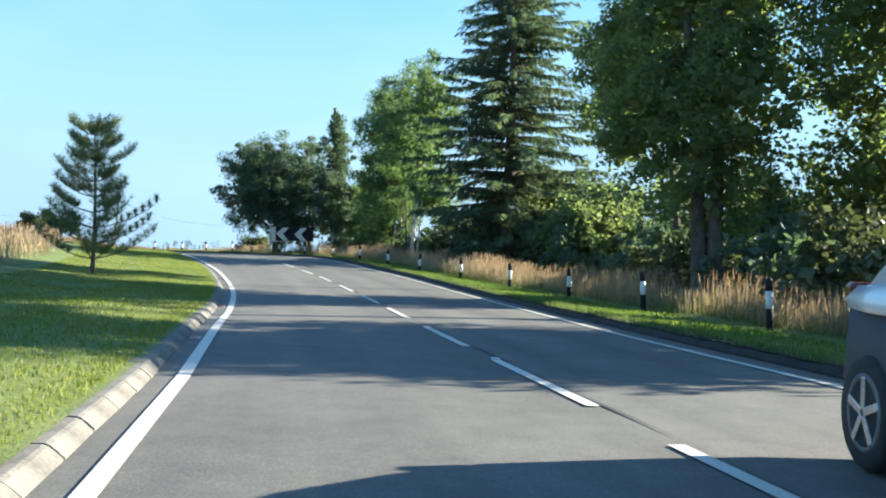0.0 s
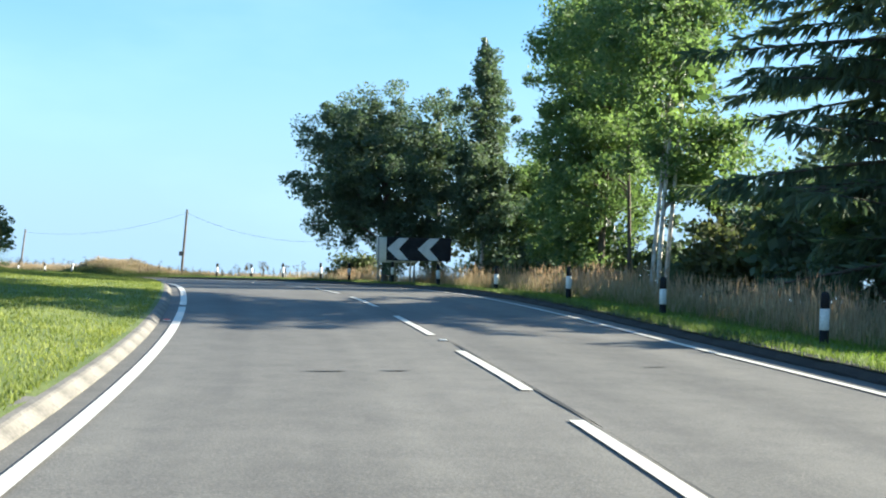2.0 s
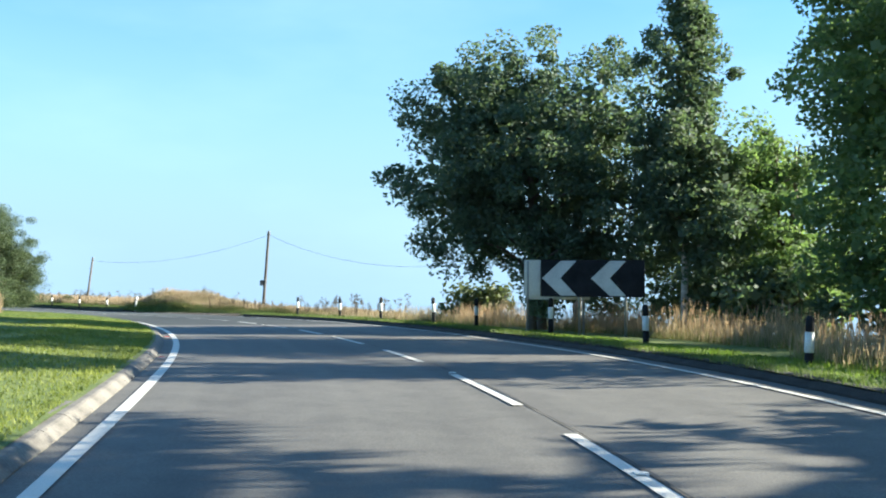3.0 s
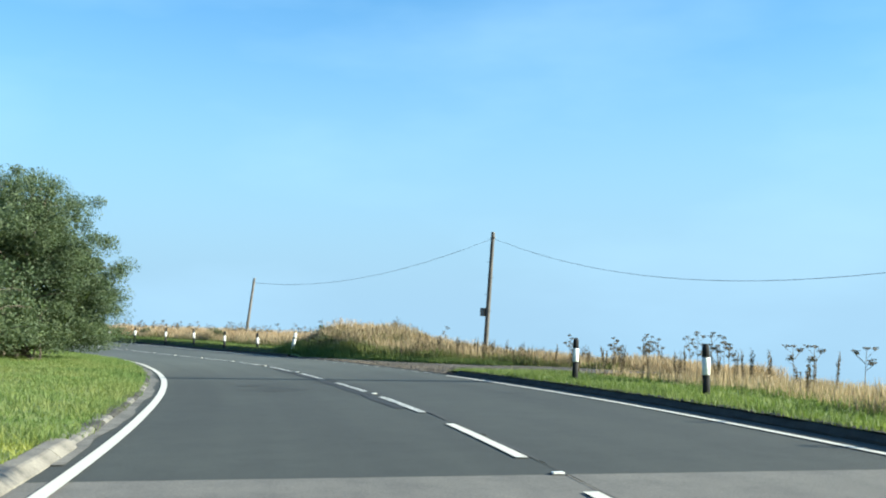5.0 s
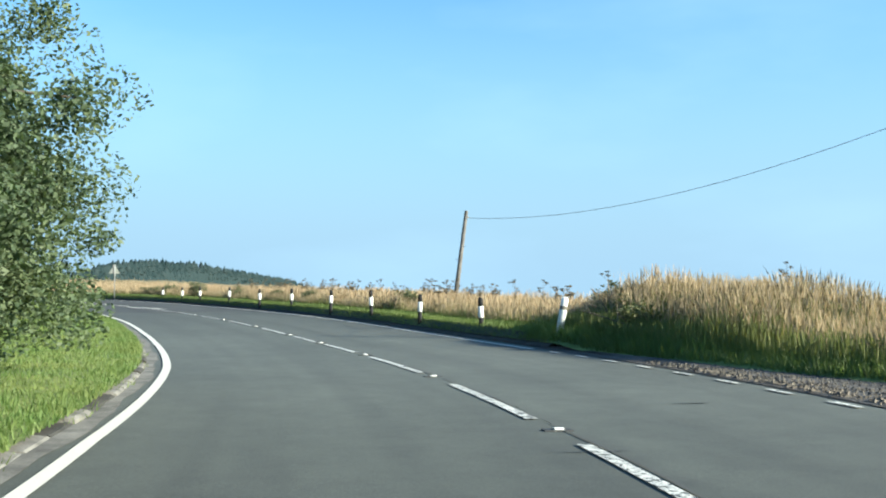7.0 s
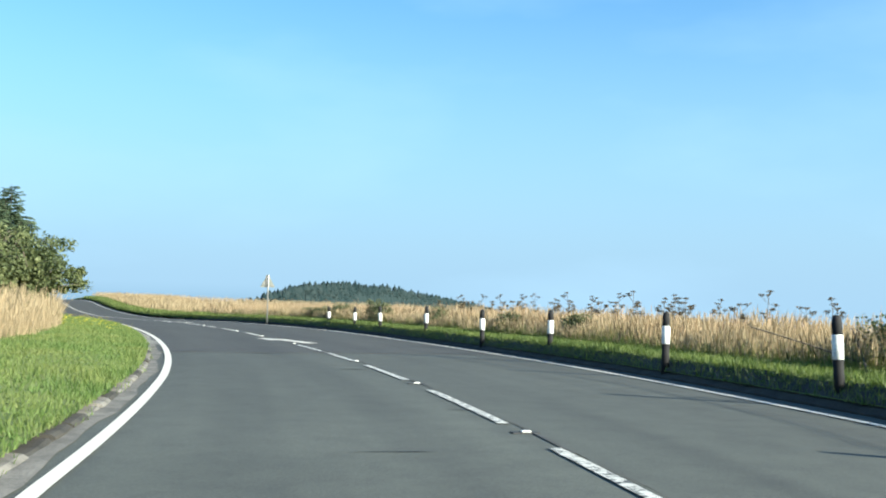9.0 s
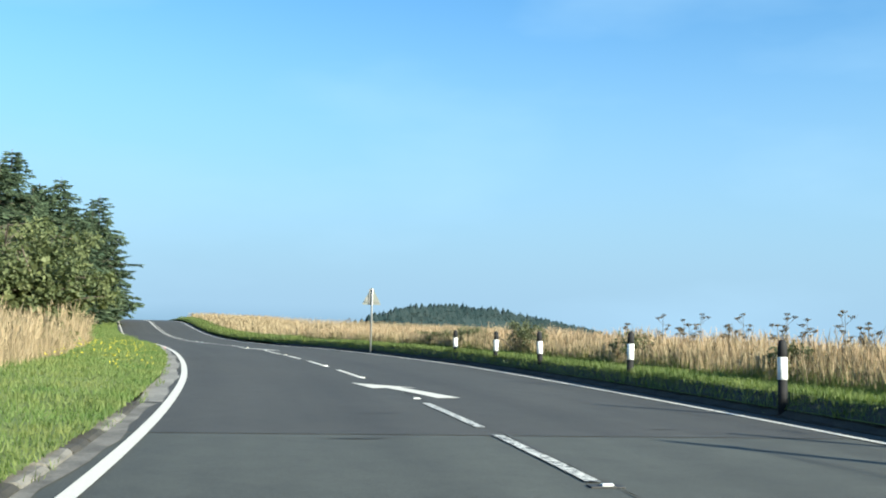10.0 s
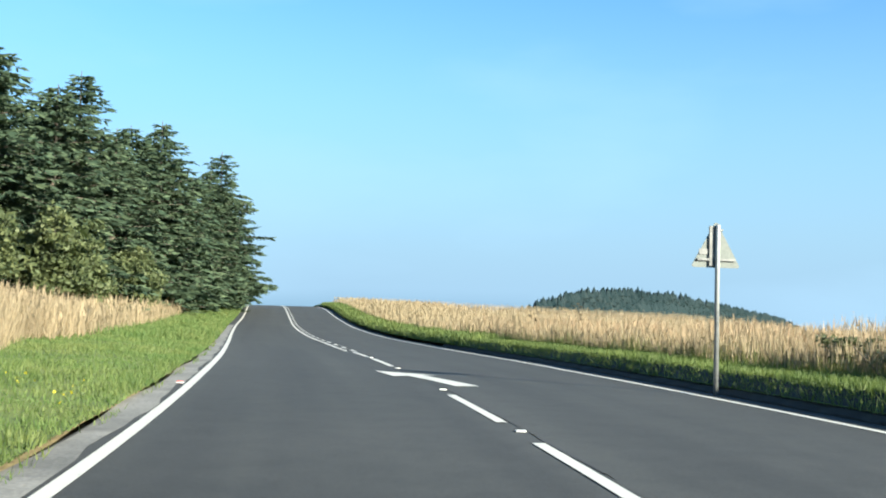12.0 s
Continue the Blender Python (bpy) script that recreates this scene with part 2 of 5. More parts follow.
M_STRAW_RED = foliage("dry_seed_heads", (0.28, 0.19, 0.135), (0.48, 0.36, 0.26), 0.3, 0.8, 0.2, (1.1, 1.05, 0.85))
M_GREEN_STEM = foliage("green_stem", (0.10, 0.125, 0.05), (0.23, 0.225, 0.105), 0.35, 0.8, 0.2)
M_LEAF_DARK = foliage("leaf_dark", (0.076, 0.114, 0.092), (0.14, 0.182, 0.14), 0.45)
M_LEAF_OAK = foliage("leaf_oak", (0.12, 0.158, 0.088), (0.225, 0.265, 0.135), 0.62)
M_LEAF_BIRCH = foliage("leaf_birch", (0.098, 0.152, 0.080), (0.19, 0.26, 0.13), 0.5)
M_LEAF_OLIVE = foliage("leaf_olive", (0.058, 0.076, 0.036), (0.135, 0.155, 0.075), 0.3)
M_LEAF_WILLOW = foliage("leaf_willow", (0.045, 0.07, 0.042), (0.112, 0.142, 0.08), 0.35)
M_NEEDLE = foliage("needles", (0.080, 0.114, 0.094), (0.15, 0.192, 0.136), 0.4, 0.8, 0.15)
M_NEEDLE_PINE = foliage("pine_needles", (0.10, 0.13, 0.085), (0.20, 0.23, 0.145), 0.45, 0.8, 0.2)
M_NEEDLE_FAR = foliage("plantation_needles", (0.034, 0.056, 0.042), (0.085, 0.115, 0.075), 0.12, 0.9, 0.1)
M_NEEDLE_YOUNG = foliage("young_needles", (0.075, 0.105, 0.05), (0.16, 0.19, 0.085), 0.35, 0.8, 0.15)
# bluer than the near needles: the haze of distance is put into this colour
M_WOOD_FAR = foliage("hazed_far_needles", (0.013, 0.024, 0.031), (0.029, 0.042, 0.050), 0.0, 1.0, 0.0)
M_BARK = surface("bark", (0.06, 0.05, 0.04), (0.15, 0.12, 0.09), 2, 18, 0.95, 0.8, 0.03)
M_BIRCH_BARK = surface("birch_bark", (0.20, 0.18, 0.15), (0.72, 0.68, 0.6), 3.5, 16, 0.8, 0.4)
M_BLACK = surface("black_plastic", (0.010, 0.010, 0.011), (0.022, 0.022, 0.024), 4, 40, 0.75, 0.15)
M_BLACK.node_tree.nodes["Principled BSDF"].inputs["Specular IOR Level"].default_value = 0.2
M_WHITE = surface("white_plastic", (0.60, 0.60, 0.57), (0.74, 0.74, 0.71), 4, 40, 0.45, 0.1)
M_STEEL = surface("galvanised_steel", (0.24, 0.245, 0.24), (0.38, 0.385, 0.38), 6, 60, 0.5, 0.1, 0.004, 0.6)
M_STEEL_DARK = surface("weathered_steel", (0.10, 0.10, 0.10), (0.2, 0.2, 0.19), 6, 60, 0.6, 0.1, 0.004, 0.3)
M_SIGN_BACK = surface("sign_back_paint", (0.10, 0.112, 0.10), (0.145, 0.158, 0.142), 1.2, 30, 0.6, 0.1)
M_SIGN_BLACK = surface("sign_black", (0.008, 0.009, 0.012), (0.018, 0.019, 0.024), 2, 40, 0.8, 0.05)
M_SIGN_BLACK.node_tree.nodes["Principled BSDF"].inputs["Specular IOR Level"].default_value = 0.15
M_SIGN_WHITE = surface("sign_white", (0.40, 0.41, 0.42), (0.52, 0.53, 0.53), 2, 40, 0.4, 0.05)
M_POLE = surface("pole_timber", (0.055, 0.05, 0.045), (0.13, 0.12, 0.108), 1.3, 14, 0.9, 0.7, 0.02)
M_WIRE = surface("cable", (0.02, 0.02, 0.02), (0.05, 0.05, 0.05), 3, 40, 0.6, 0)
M_WEED = foliage("dried_hogweed", (0.06, 0.045, 0.03), (0.15, 0.11, 0.07), 0.1, 0.8)
M_YELLOW = foliage("yellow_flowers", (0.42, 0.36, 0.03), (0.68, 0.58, 0.05), 0.3)
M_BRAMBLE = foliage("bramble_leaves", (0.07, 0.085, 0.05), (0.15, 0.155, 0.09), 0.35)
M_RED = surface("red_reflector", (0.35, 0.03, 0.02), (0.55, 0.06, 0.04), 5, 40, 0.3, 0)
M_CAR_WHITE, car_n, car_l, car_p = material("car_white_paint")
dust = ramp_node(car_n, car_l, noise_node(car_n, car_l, 1.6).outputs["Fac"], [(0.35, (0.70, 0.71, 0.72)), (0.65, (0.80, 0.81, 0.82))])
car_l.new(dust.outputs["Color"], car_p.inputs["Base Color"])
car_p.inputs["Roughness"].default_value, car_p.inputs["Coat Weight"].default_value, car_p.inputs["Coat Roughness"].default_value = 0.35, 0.8, 0.04
M_CAR_DARK = surface("car_cladding", (0.018, 0.018, 0.02), (0.03, 0.03, 0.032), 3, 50, 0.6, 0.1)
M_TYRE = surface("tyre_rubber", (0.015, 0.015, 0.015), (0.03, 0.03, 0.03), 5, 60, 0.85, 0.2)
M_RIM = surface("alloy_rim", (0.45, 0.46, 0.48), (0.6, 0.61, 0.63), 3, 40, 0.3, 0, 0.004, 0.9)
M_LAMP_RED = surface("tail_lamp", (0.06, 0.006, 0.006), (0.10, 0.010, 0.010), 3, 40, 0.15, 0)
M_GLASS_DARK = surface("tinted_glass", (0.01, 0.012, 0.014), (0.02, 0.022, 0.025), 1, 20, 0.05, 0)

# ---------------------------------------------------------------- building helpers


def fast_mesh(name, verts, faces, mats, index=None, smooth_shade=False):
    """A mesh from arrays: faces all of one length."""
    verts, faces = np.asarray(verts, np.float32), np.asarray(faces, np.int32)
    n, k = faces.shape
    me = bpy.data.meshes.new(name)
    me.vertices.add(len(verts))
    me.vertices.foreach_set("co", verts.ravel())
    me.loops.add(n * k)
    me.loops.foreach_set("vertex_index", faces.ravel())
    me.polygons.add(n)
    me.polygons.foreach_set("loop_start", np.arange(0, n * k, k, dtype=np.int32))
    for m in mats if isinstance(mats, (list, tuple)) else [mats]:
        me.materials.append(m)
    if index is not None:
        me.polygons.foreach_set("material_index", np.asarray(index, np.int32))
    me.polygons.foreach_set("use_smooth", np.full(n, smooth_shade))
    me.update(calc_edges=True)
    return me


def thing(name, place, label, category, group="", kind="", turn=0.0):
    ob = new(name)
    ob.empty_display_size = 0.2
    ob.matrix_world = pose(*[float(v) for v in place], 0, 0, turn)
    return tagged(ob, label, category, group, kind)


def child(name, me, parent, label=""):
    ob = new(name, me)
    ob.parent = parent
    if label:
        tagged(ob, label)
    return ob


def part(name, bm, mat, parent, label="", smooth_shade=False):
    """One bmesh as one mesh object under a thing or a part."""
    me = bpy.data.meshes.new(name)
    bm.to_mesh(me)
    bm.free()
    me.materials.append(mat)
    if smooth_shade:
        me.polygons.foreach_set("use_smooth", [True] * len(me.polygons))
    return child(name, me, parent, label)


def box_bm(sx, sy, sz, at=(0, 0, 0), bevel=0.0, turn=None):
    bm = bmesh.new()
    m = Matrix.Translation(at) @ (turn or Matrix()) @ Matrix.Diagonal((sx, sy, sz, 1))
    bmesh.ops.create_cube(bm, size=1.0, matrix=m)
    if bevel:
        bmesh.ops.bevel(bm, geom=bm.edges[:], offset=bevel, segments=2, affect="EDGES", profile=0.6)
    return bm


def lathe_bm(profile, sides=16, flat=1.0):
    """A turned form from (radius, height) pairs, closed at both ends; flat squeezes it in y."""
    bm = bmesh.new()
    rings = [[bm.verts.new((r * math.cos(2 * math.pi * i / sides), flat * r * math.sin(2 * math.pi * i / sides), z)) for i in range(sides)] for r, z in profile]
    for a, b in zip(rings, rings[1:]):
        for i in range(sides):
            bm.faces.new((a[i], a[(i + 1) % sides], b[(i + 1) % sides], b[i]))
    bm.faces.new(rings[0][::-1])
    bm.faces.new(rings[-1])
    return bm


def plate_bm(outline, thick, axis="y"):
    """A plate with the given outline in x and z, from y = 0 back to y = thick."""
    bm = bmesh.new()
    front = [bm.verts.new((x, 0, z)) for x, z in outline]
    back = [bm.verts.new((x, thick, z)) for x, z in outline]
    bm.faces.new(front)
    bm.faces.new(back[::-1])
    for i in range(len(front)):
        j = (i + 1) % len(front)
        bm.faces.new((front[j], front[i], back[i], back[j]))
    bmesh.ops.recalc_face_normals(bm, faces=bm.faces[:])
    return bm


def tube(points, radii, sides=6):
    """Vertices and quads of a tapered tube along points."""
    p = np.asarray(points, float)
    r = np.broadcast_to(np.asarray(radii, float), len(p))
    t = np.gradient(p, axis=0)
    t /= np.linalg.norm(t, axis=1)[:, None] + 1e-9
    ref = np.where(np.abs(t[:, 2:3]) > 0.9, [[1.0, 0, 0]], [[0, 0, 1.0]])
    u = np.cross(t, ref)
    u /= np.linalg.norm(u, axis=1)[:, None] + 1e-9
    w = np.cross(t, u)
    a = np.arange(sides) * 2 * np.pi / sides
    v = p[:, None] + r[:, None, None] * (np.cos(a)[None, :, None] * u[:, None] + np.sin(a)[None, :, None] * w[:, None])
    k = np.arange(sides)
    f = np.concatenate([np.stack([i * sides + k, i * sides + (k + 1) % sides, (i + 1) * sides + (k + 1) % sides, (i + 1) * sides + k], 1) for i in range(len(p) - 1)])
    return v.reshape(-1, 3), f


def join(pieces):
    vs, fs, n = [], [], 0
    for v, f in pieces:
        vs.append(v)
        fs.append(f + n)
        n += len(v)
    return np.concatenate(vs), np.concatenate(fs)


def leaves(rng, centres, size, spread=0.4, aspect=0.55, droop=0.0):
    """A four-cornered leaf at every centre, turned at random."""
    n = len(centres)
    d = rng.normal(size=(n, 3))
    d[:, 2] = d[:, 2] * 0.7 - droop
    d /= np.linalg.norm(d, axis=1)[:, None]
    e = np.cross(d, rng.normal(size=(n, 3)))
    e /= np.linalg.norm(e, axis=1)[:, None] + 1e-9
    s = (size * rng.uniform(1 - spread, 1 + spread, n))[:, None]
    c = np.asarray(centres)
    v = np.stack([c - d * s * 0.5, c + e * s * aspect * 0.5, c + d * s * 0.5, c - e * s * aspect * 0.5], 1).reshape(-1, 3)
    return v, np.arange(4 * n).reshape(-1, 4)


def shell_points(rng, blobs, n, inner=0.6, lump=0.22):
    """Places in the outer part of a crown made of ellipsoids (x, y, z, rx, ry, rz)."""
    b = np.array(blobs, float)
    w = (b[:, 3] * b[:, 4] + b[:, 4] * b[:, 5] + b[:, 3] * b[:, 5])
    k = rng.choice(len(b), n, p=w / w.sum())
    d = rng.normal(size=(n, 3))
    d /= np.linalg.norm(d, axis=1)[:, None]
    rad = inner + (1 - inner) * rng.uniform(0, 1, n) ** 0.6
    wave = 1 + lump * np.sin(3.1 * d[:, 0] + 2 * k) * np.sin(3.7 * d[:, 1] + k) + lump * 0.6 * np.sin(6 * d[:, 2] + 5 * d[:, 0])
    return b[k, :3] + d * b[k, 3:] * (rad * wave)[:, None], k


def broadleaf(name, place, label, blobs, seed, count, leaf, leaf_mat, bark, trunk=0.2, stems=1, droop=0.0, clumps=150, clump_r=0.55, category="tree", group="", cap=99.0):
    """A tree: tapered stems and limbs, and a crown of leaf clumps that fills the ellipsoids unevenly."""
    rng = np.random.default_rng(seed)
    root = thing(name, place, label, category, group)
    blobs = [tuple(float(v) for v in b) for b in blobs]
    hubs, _ = shell_points(rng, blobs, clumps, 0.45)
    reach = np.min([np.linalg.norm((hubs - b[:3]) / b[3:], axis=1) for b in np.array(blobs)], axis=0)
    hubs = hubs[(hubs[:, 2] > 0.25) & (hubs[:, 2] < cap) & (reach < 1.1)]
    which = rng.integers(0, len(hubs), count)
    size = clump_r * rng.uniform(0.6, 1.5, len(hubs))
    d = rng.normal(size=(count, 3))
    d *= (rng.uniform(0, 1, count) ** 0.45 / (np.linalg.norm(d, axis=1) + 1e-9))[:, None]
    where = hubs[which] + d * size[which][:, None] * [1.0, 1.0, 0.72]
    inside, _ = shell_points(rng, [(x, y, z, ax * 0.62, ay * 0.62, az * 0.62) for x, y, z, ax, ay, az in blobs], count // 12, 0.2)
    where, inside = where[where[:, 2] > 0.12], inside[inside[:, 2] > 0.2]
    crown = join([leaves(rng, where, leaf, droop=droop), leaves(rng, inside, leaf * 1.9, aspect=0.7)])
    pieces = []
    b = np.array(blobs, float)
    top = (b[:, 2] + 0.55 * b[:, 5]).max()
    mid = b[:, :2].mean(0)
    for k in range(stems):
        foot = rng.normal(size=2) * (0.0 if stems == 1 else 0.45)
        end = mid + (rng.normal(size=2) * 0.6 if stems > 1 else 0)
        t = np.linspace(0, 1, 9)
        line = np.c_[foot + (end - foot) * t[:, None] ** 1.3 + 0.05 * top / 6 * np.stack([np.sin(5 * t + k), np.cos(4 * t + 2 * k)], 1) * t[:, None], -0.3 + t * (top + 0.3)]
        pieces.append(tube(line, trunk * (1 - 0.85 * t) * (0.8 if stems > 1 else 1) + 0.01, 8))
        for h in hubs[rng.choice(len(hubs), min(len(hubs), 26 // stems + 6), replace=False)]:
            if h[2] < 0.22 * top or trunk < 0.01:
                continue
            s = np.clip((h[2] - 0.25 * np.linalg.norm(h[:2] - mid)) / top, 0.15, 0.9)
            a = np.array([np.interp(s, t, line[:, j]) for j in range(3)])
            u = np.linspace(0, 1, 5)[:, None]
            bow = a + (h - a) * u + np.array([0, 0, 0.12 * np.linalg.norm(h - a)]) * np.sin(np.pi * u)
            pieces.append(tube(bow, trunk * 0.42 * (1 - s) * (1 - 0.85 * u[:, 0]) + 0.007, 5))
    child("trunk", fast_mesh("trunk", *join(pieces), bark, smooth_shade=True), root)
    child("crown", fast_mesh("crown", *crown, leaf_mat), root)
    return root


def conifer_mesh(seed, height, radius, base=0.06, step=0.42, droop=0.28, spray=0.34, density=1.0, per=7, taper=0.85, ragged=0.25, wide=0.17, hang=0.75, twig=0.5):
    """Trunk, boughs and needle sprays of a spruce-like tree."""
    rng = np.random.default_rng(seed)
    z = height * base
    wood, c, along, side = [], [], [], []
    wood.append(tube(np.c_[0.04 * np.sin(np.linspace(0, 3, 8)), np.zeros(8), np.linspace(-0.3, height, 8)], np.linspace(0.022 * height, 0.02, 8), 8))
    while z < height * 0.985:
        reach = radius * (1 - z / height) ** taper * (0.55 + 0.45 * min(1, z / (0.14 * height)))
        for k in range(per):
            a = rng.uniform(0, 2 * np.pi)
            length = max(0.15, reach * rng.uniform(1 - ragged, 1 + ragged * 0.7))
            u = np.linspace(0, 1, 6)
            rise = rng.uniform(-0.1, 0.12) * (1 + ragged)
            zz = z + length * (rise * u - droop * u**1.6 + 0.18 * droop * u**4)
            path = np.c_[np.cos(a) * length * u, np.sin(a) * length * u, zz]
            if length > twig:
                wood.append(tube(path, np.linspace(0.012 + 0.011 * length, 0.006, 6), 4))
            m = max(4, int(length * 17 * density))
            q = rng.uniform(0.08, 1.0, m)
            at = np.stack([np.interp(q, u, path[:, j]) for j in range(3)], 1)
            out = np.array([np.cos(a), np.sin(a), 0.0])
            lat = np.array([-np.sin(a), np.cos(a), 0.0]) * rng.choice([-1, 1], m)[:, None]
            dirs = out * rng.uniform(0.3, 1.0, m)[:, None] + lat * rng.uniform(0.2, 1.0, m)[:, None] + np.array([0, 0, -1]) * rng.uniform(-0.15, hang, m)[:, None]
            c.append(at)
            along.append(dirs / np.linalg.norm(dirs, axis=1)[:, None])
            side.append(rng.normal(size=(m, 3)))
        z += step * rng.uniform(0.7, 1.3) * (1.15 - 0.5 * z / height)
    c, along, side = np.concatenate(c), np.concatenate(along), np.concatenate(side)
    e = np.cross(along, side)
    e /= np.linalg.norm(e, axis=1)[:, None] + 1e-9
    n = len(c)
    s = spray * rng.uniform(0.6, 1.35, n)[:, None] * (0.6 + 0.4 * (1 - c[:, 2:3] / height))
    v = np.stack([c - e * s * 0.05, c + along * s * 0.45 - e * s * wide, c + along * s, c + along * s * 0.45 + e * s * wide], 1).reshape(-1, 3)
    return join(wood), (v, np.arange(4 * n).reshape(-1, 4))


def conifer(name, place, label, mat, group="", **kw):
    root = thing(name, place, label, "tree", group)
    wood, needles = conifer_mesh(**kw)
    child("trunk", fast_mesh("trunk", *wood, M_BARK, smooth_shade=True), root)
    child("crown", fast_mesh("crown", *needles, mat), root)
    return root


def blades(rng, foot, height, width, lean=0.35, flat=False):
    """One three-cornered blade at every foot."""
    n = len(foot)
    a = rng.uniform(0, 2 * np.pi, n)
    h = height if np.ndim(height) else np.full(n, height)
    side = np.stack([np.cos(a), np.sin(a), np.zeros(n)], 1) * (width * rng.uniform(0.6, 1.4, n))[:, None] * 0.5
    tip = foot + np.stack([rng.normal(size=n) * lean * h, rng.normal(size=n) * lean * h, h], 1)
    v = np.stack([foot - side, foot + side, tip], 1).reshape(-1, 3)
    return v, np.arange(3 * n).reshape(-1, 3)


def stalks(rng, foot, height, width, head=0.16, head_w=0.03, lean=0.14):
    """Tall grass: a thin stalk, a drooping blade and a seed head each, all three-cornered."""
    n = len(foot)
    a = rng.uniform(0, 2 * np.pi, n)
    h = np.asarray(height)
    side = np.stack([np.cos(a), np.sin(a), np.zeros(n)], 1) * width * 0.5
    bend = np.stack([rng.normal(size=n) * lean * h, rng.normal(size=n) * lean * h, h], 1)
    tip = foot + bend
    stem = np.stack([foot - side, foot + side, tip], 1).reshape(-1, 3)
    low = foot + bend * 0.35
    leaf = np.stack([foot + side, foot - side, low + np.stack([np.cos(a + 1), np.sin(a + 1), np.full(n, 0.35)], 1) * (0.35 * h)[:, None]], 1).reshape(-1, 3)
    down = tip - bend / np.linalg.norm(bend, axis=1)[:, None] * (head * rng.uniform(0.6, 1.4, n))[:, None]
    wide = side / (width * 0.5) * head_w * 0.5
    plume = np.stack([down - wide, down + wide, tip + (tip - down) * 0.3], 1).reshape(-1, 3)
    v = np.concatenate([stem, leaf, plume])
    return v, np.arange(len(v)).reshape(-1, 3), np.r_[np.zeros(2 * n, int), np.ones(n, int)]


def scatter(rng, n, s0, s1, o0, o1):
    """Random feet on the land beside the road, between two s and two off (numbers or functions of s)."""
    s = rng.uniform(s0, s1, n)
    a = o0(s) if callable(o0) else o0
    b = o1(s) if callable(o1) else o1
    p = on_road(s, a + (b - a) * rng.uniform(0, 1, n))
    p[:, 2] = ground_height(p[:, 0], p[:, 1])
    return p, s


# edge lines, metres from the road's middle at points along it
LEFT_S = [0, 95, 100, 110, 117, 122, 128, 138, 147, 160, 185, 196, 206, 215, 230, 240, 250, 270, 430]
LEFT_O = [o + 0.045 for o in [-3.6, -3.5, -3.38, -3.35, -3.5, -3.57, -3.7, -3.8, -3.92, -3.97, -3.95, -3.87, -3.92, -3.8, -3.87, -3.75, -3.71, -3.69, -3.7]]
RIGHT_S = [0, 95, 106, 113, 124, 133, 149, 167, 187, 195, 206, 217, 233, 242, 258, 267, 274, 285, 430]
RIGHT_O = [2.95, 2.95, 2.97, 3.15, 3.4, 3.5, 3.44, 3.55, 3.7, 3.72, 3.62, 3.94, 4.12, 4.23, 4.24, 4.32, 4.08, 3.65, 3.65]
BAY = (198.5, 219.3)            # the gravel lay-by, along the road


def left_line(s):
    return np.interp(s, LEFT_S, LEFT_O)


def right_line(s):
    return np.interp(s, RIGHT_S, RIGHT_O)


def right_edge(s):
    return right_line(s) + 0.5


def left_edge(s):
    return left_line(s) - 0.42


def in_bay(s, off):
    """1 on the gravel of the lay-by, 0 away from it."""
    deep = np.interp(s, [198, 203, 204.5, 207, 211, 216, 219], [10.2, 9.2, 7.9, 6.7, 5.6, 5.1, 4.7])
    return smooth(BAY[0] - 0.5, BAY[0] + 1.5, s) * (1 - smooth(BAY[1] - 2.5, BAY[1], s)) * (1 - smooth(deep - 0.5, deep + 0.5, off))


def ground_height(x, y):
    """The land's height: kerb high beside the road, then verges, a mound by the lay-by, and fields that fall away."""
    x, y = np.atleast_1d(np.asarray(x, float)), np.atleast_1d(np.asarray(y, float))
    s, off, z = road_of(x, y)
    r, l = off - right_edge(s), left_edge(s) - off
    low, high = 0.12 - 0.045 * np.clip(r, 0, 2.4), 0.13 + 0.22 * smooth(0, 0.35, r) + 0.02 * smooth(1, 4, r)
    right = np.where(r > 0, low + (high - low) * smooth(206, 224, s), 0.0)
    right = right * (1 - in_bay(s, off))
    right = right + 0.92 * np.exp(-(((s - 218.6) / np.where(s < 218.6, 7.0, 3.2)) ** 2) - ((off - 8.3) / 2.1) ** 2) * smooth(0, 1.2, r)
    fall = np.interp(s, [150, 172, 226, 262, 300], [0.012, 0.06, 0.06, 0.02, 0.018])
    right = right - fall * np.clip(off - 7.5, 0, 5000) - 0.06 * smooth(176, 186, s) * (1 - smooth(250, 292, s)) * np.clip(off - 22, 0, 600) - 0.09 * smooth(150, 190, s) * np.clip(off - 45, 0, 120) - 0.05 * smooth(150, 190, s) * np.clip(off - 45, 0, 5000)
    left = np.where(l > 0, 0.035 + 0.065 * (1 - smooth(176, 184, s)) + 0.05 * smooth(180, 215, s) + 0.12 * smooth(0, 2.5, l) + 0.4 * smooth(2.5, 8, l), 0.0)
    rough = 0.03 * np.sin(x * 0.9) * np.sin(y * 1.1) * smooth(0.5, 3, np.maximum(r, l)) * (1 - in_bay(s, off))
    return z + np.where(off > 0, right, left) + rough


# ---------------------------------------------------------------- land
gx = np.r_[-4500, -2000, -1000, -600, np.arange(-430, 150, 2.5), 260, 600, 1500, 4500]
gy = np.r_[-4500, -2000, -800, -300, np.arange(-130, 345, 2.5), 480, 800, 2000, 4500]
mx, my = np.meshgrid(gx, gy)
flat_x, flat_y = mx.ravel(), my.ravel()
sheet_s, sheet_o, sheet_z = road_of(flat_x, flat_y)
sheet_h = ground_height(flat_x, flat_y) - 0.16 * (1 - smooth(11, 14, np.abs(sheet_o)))
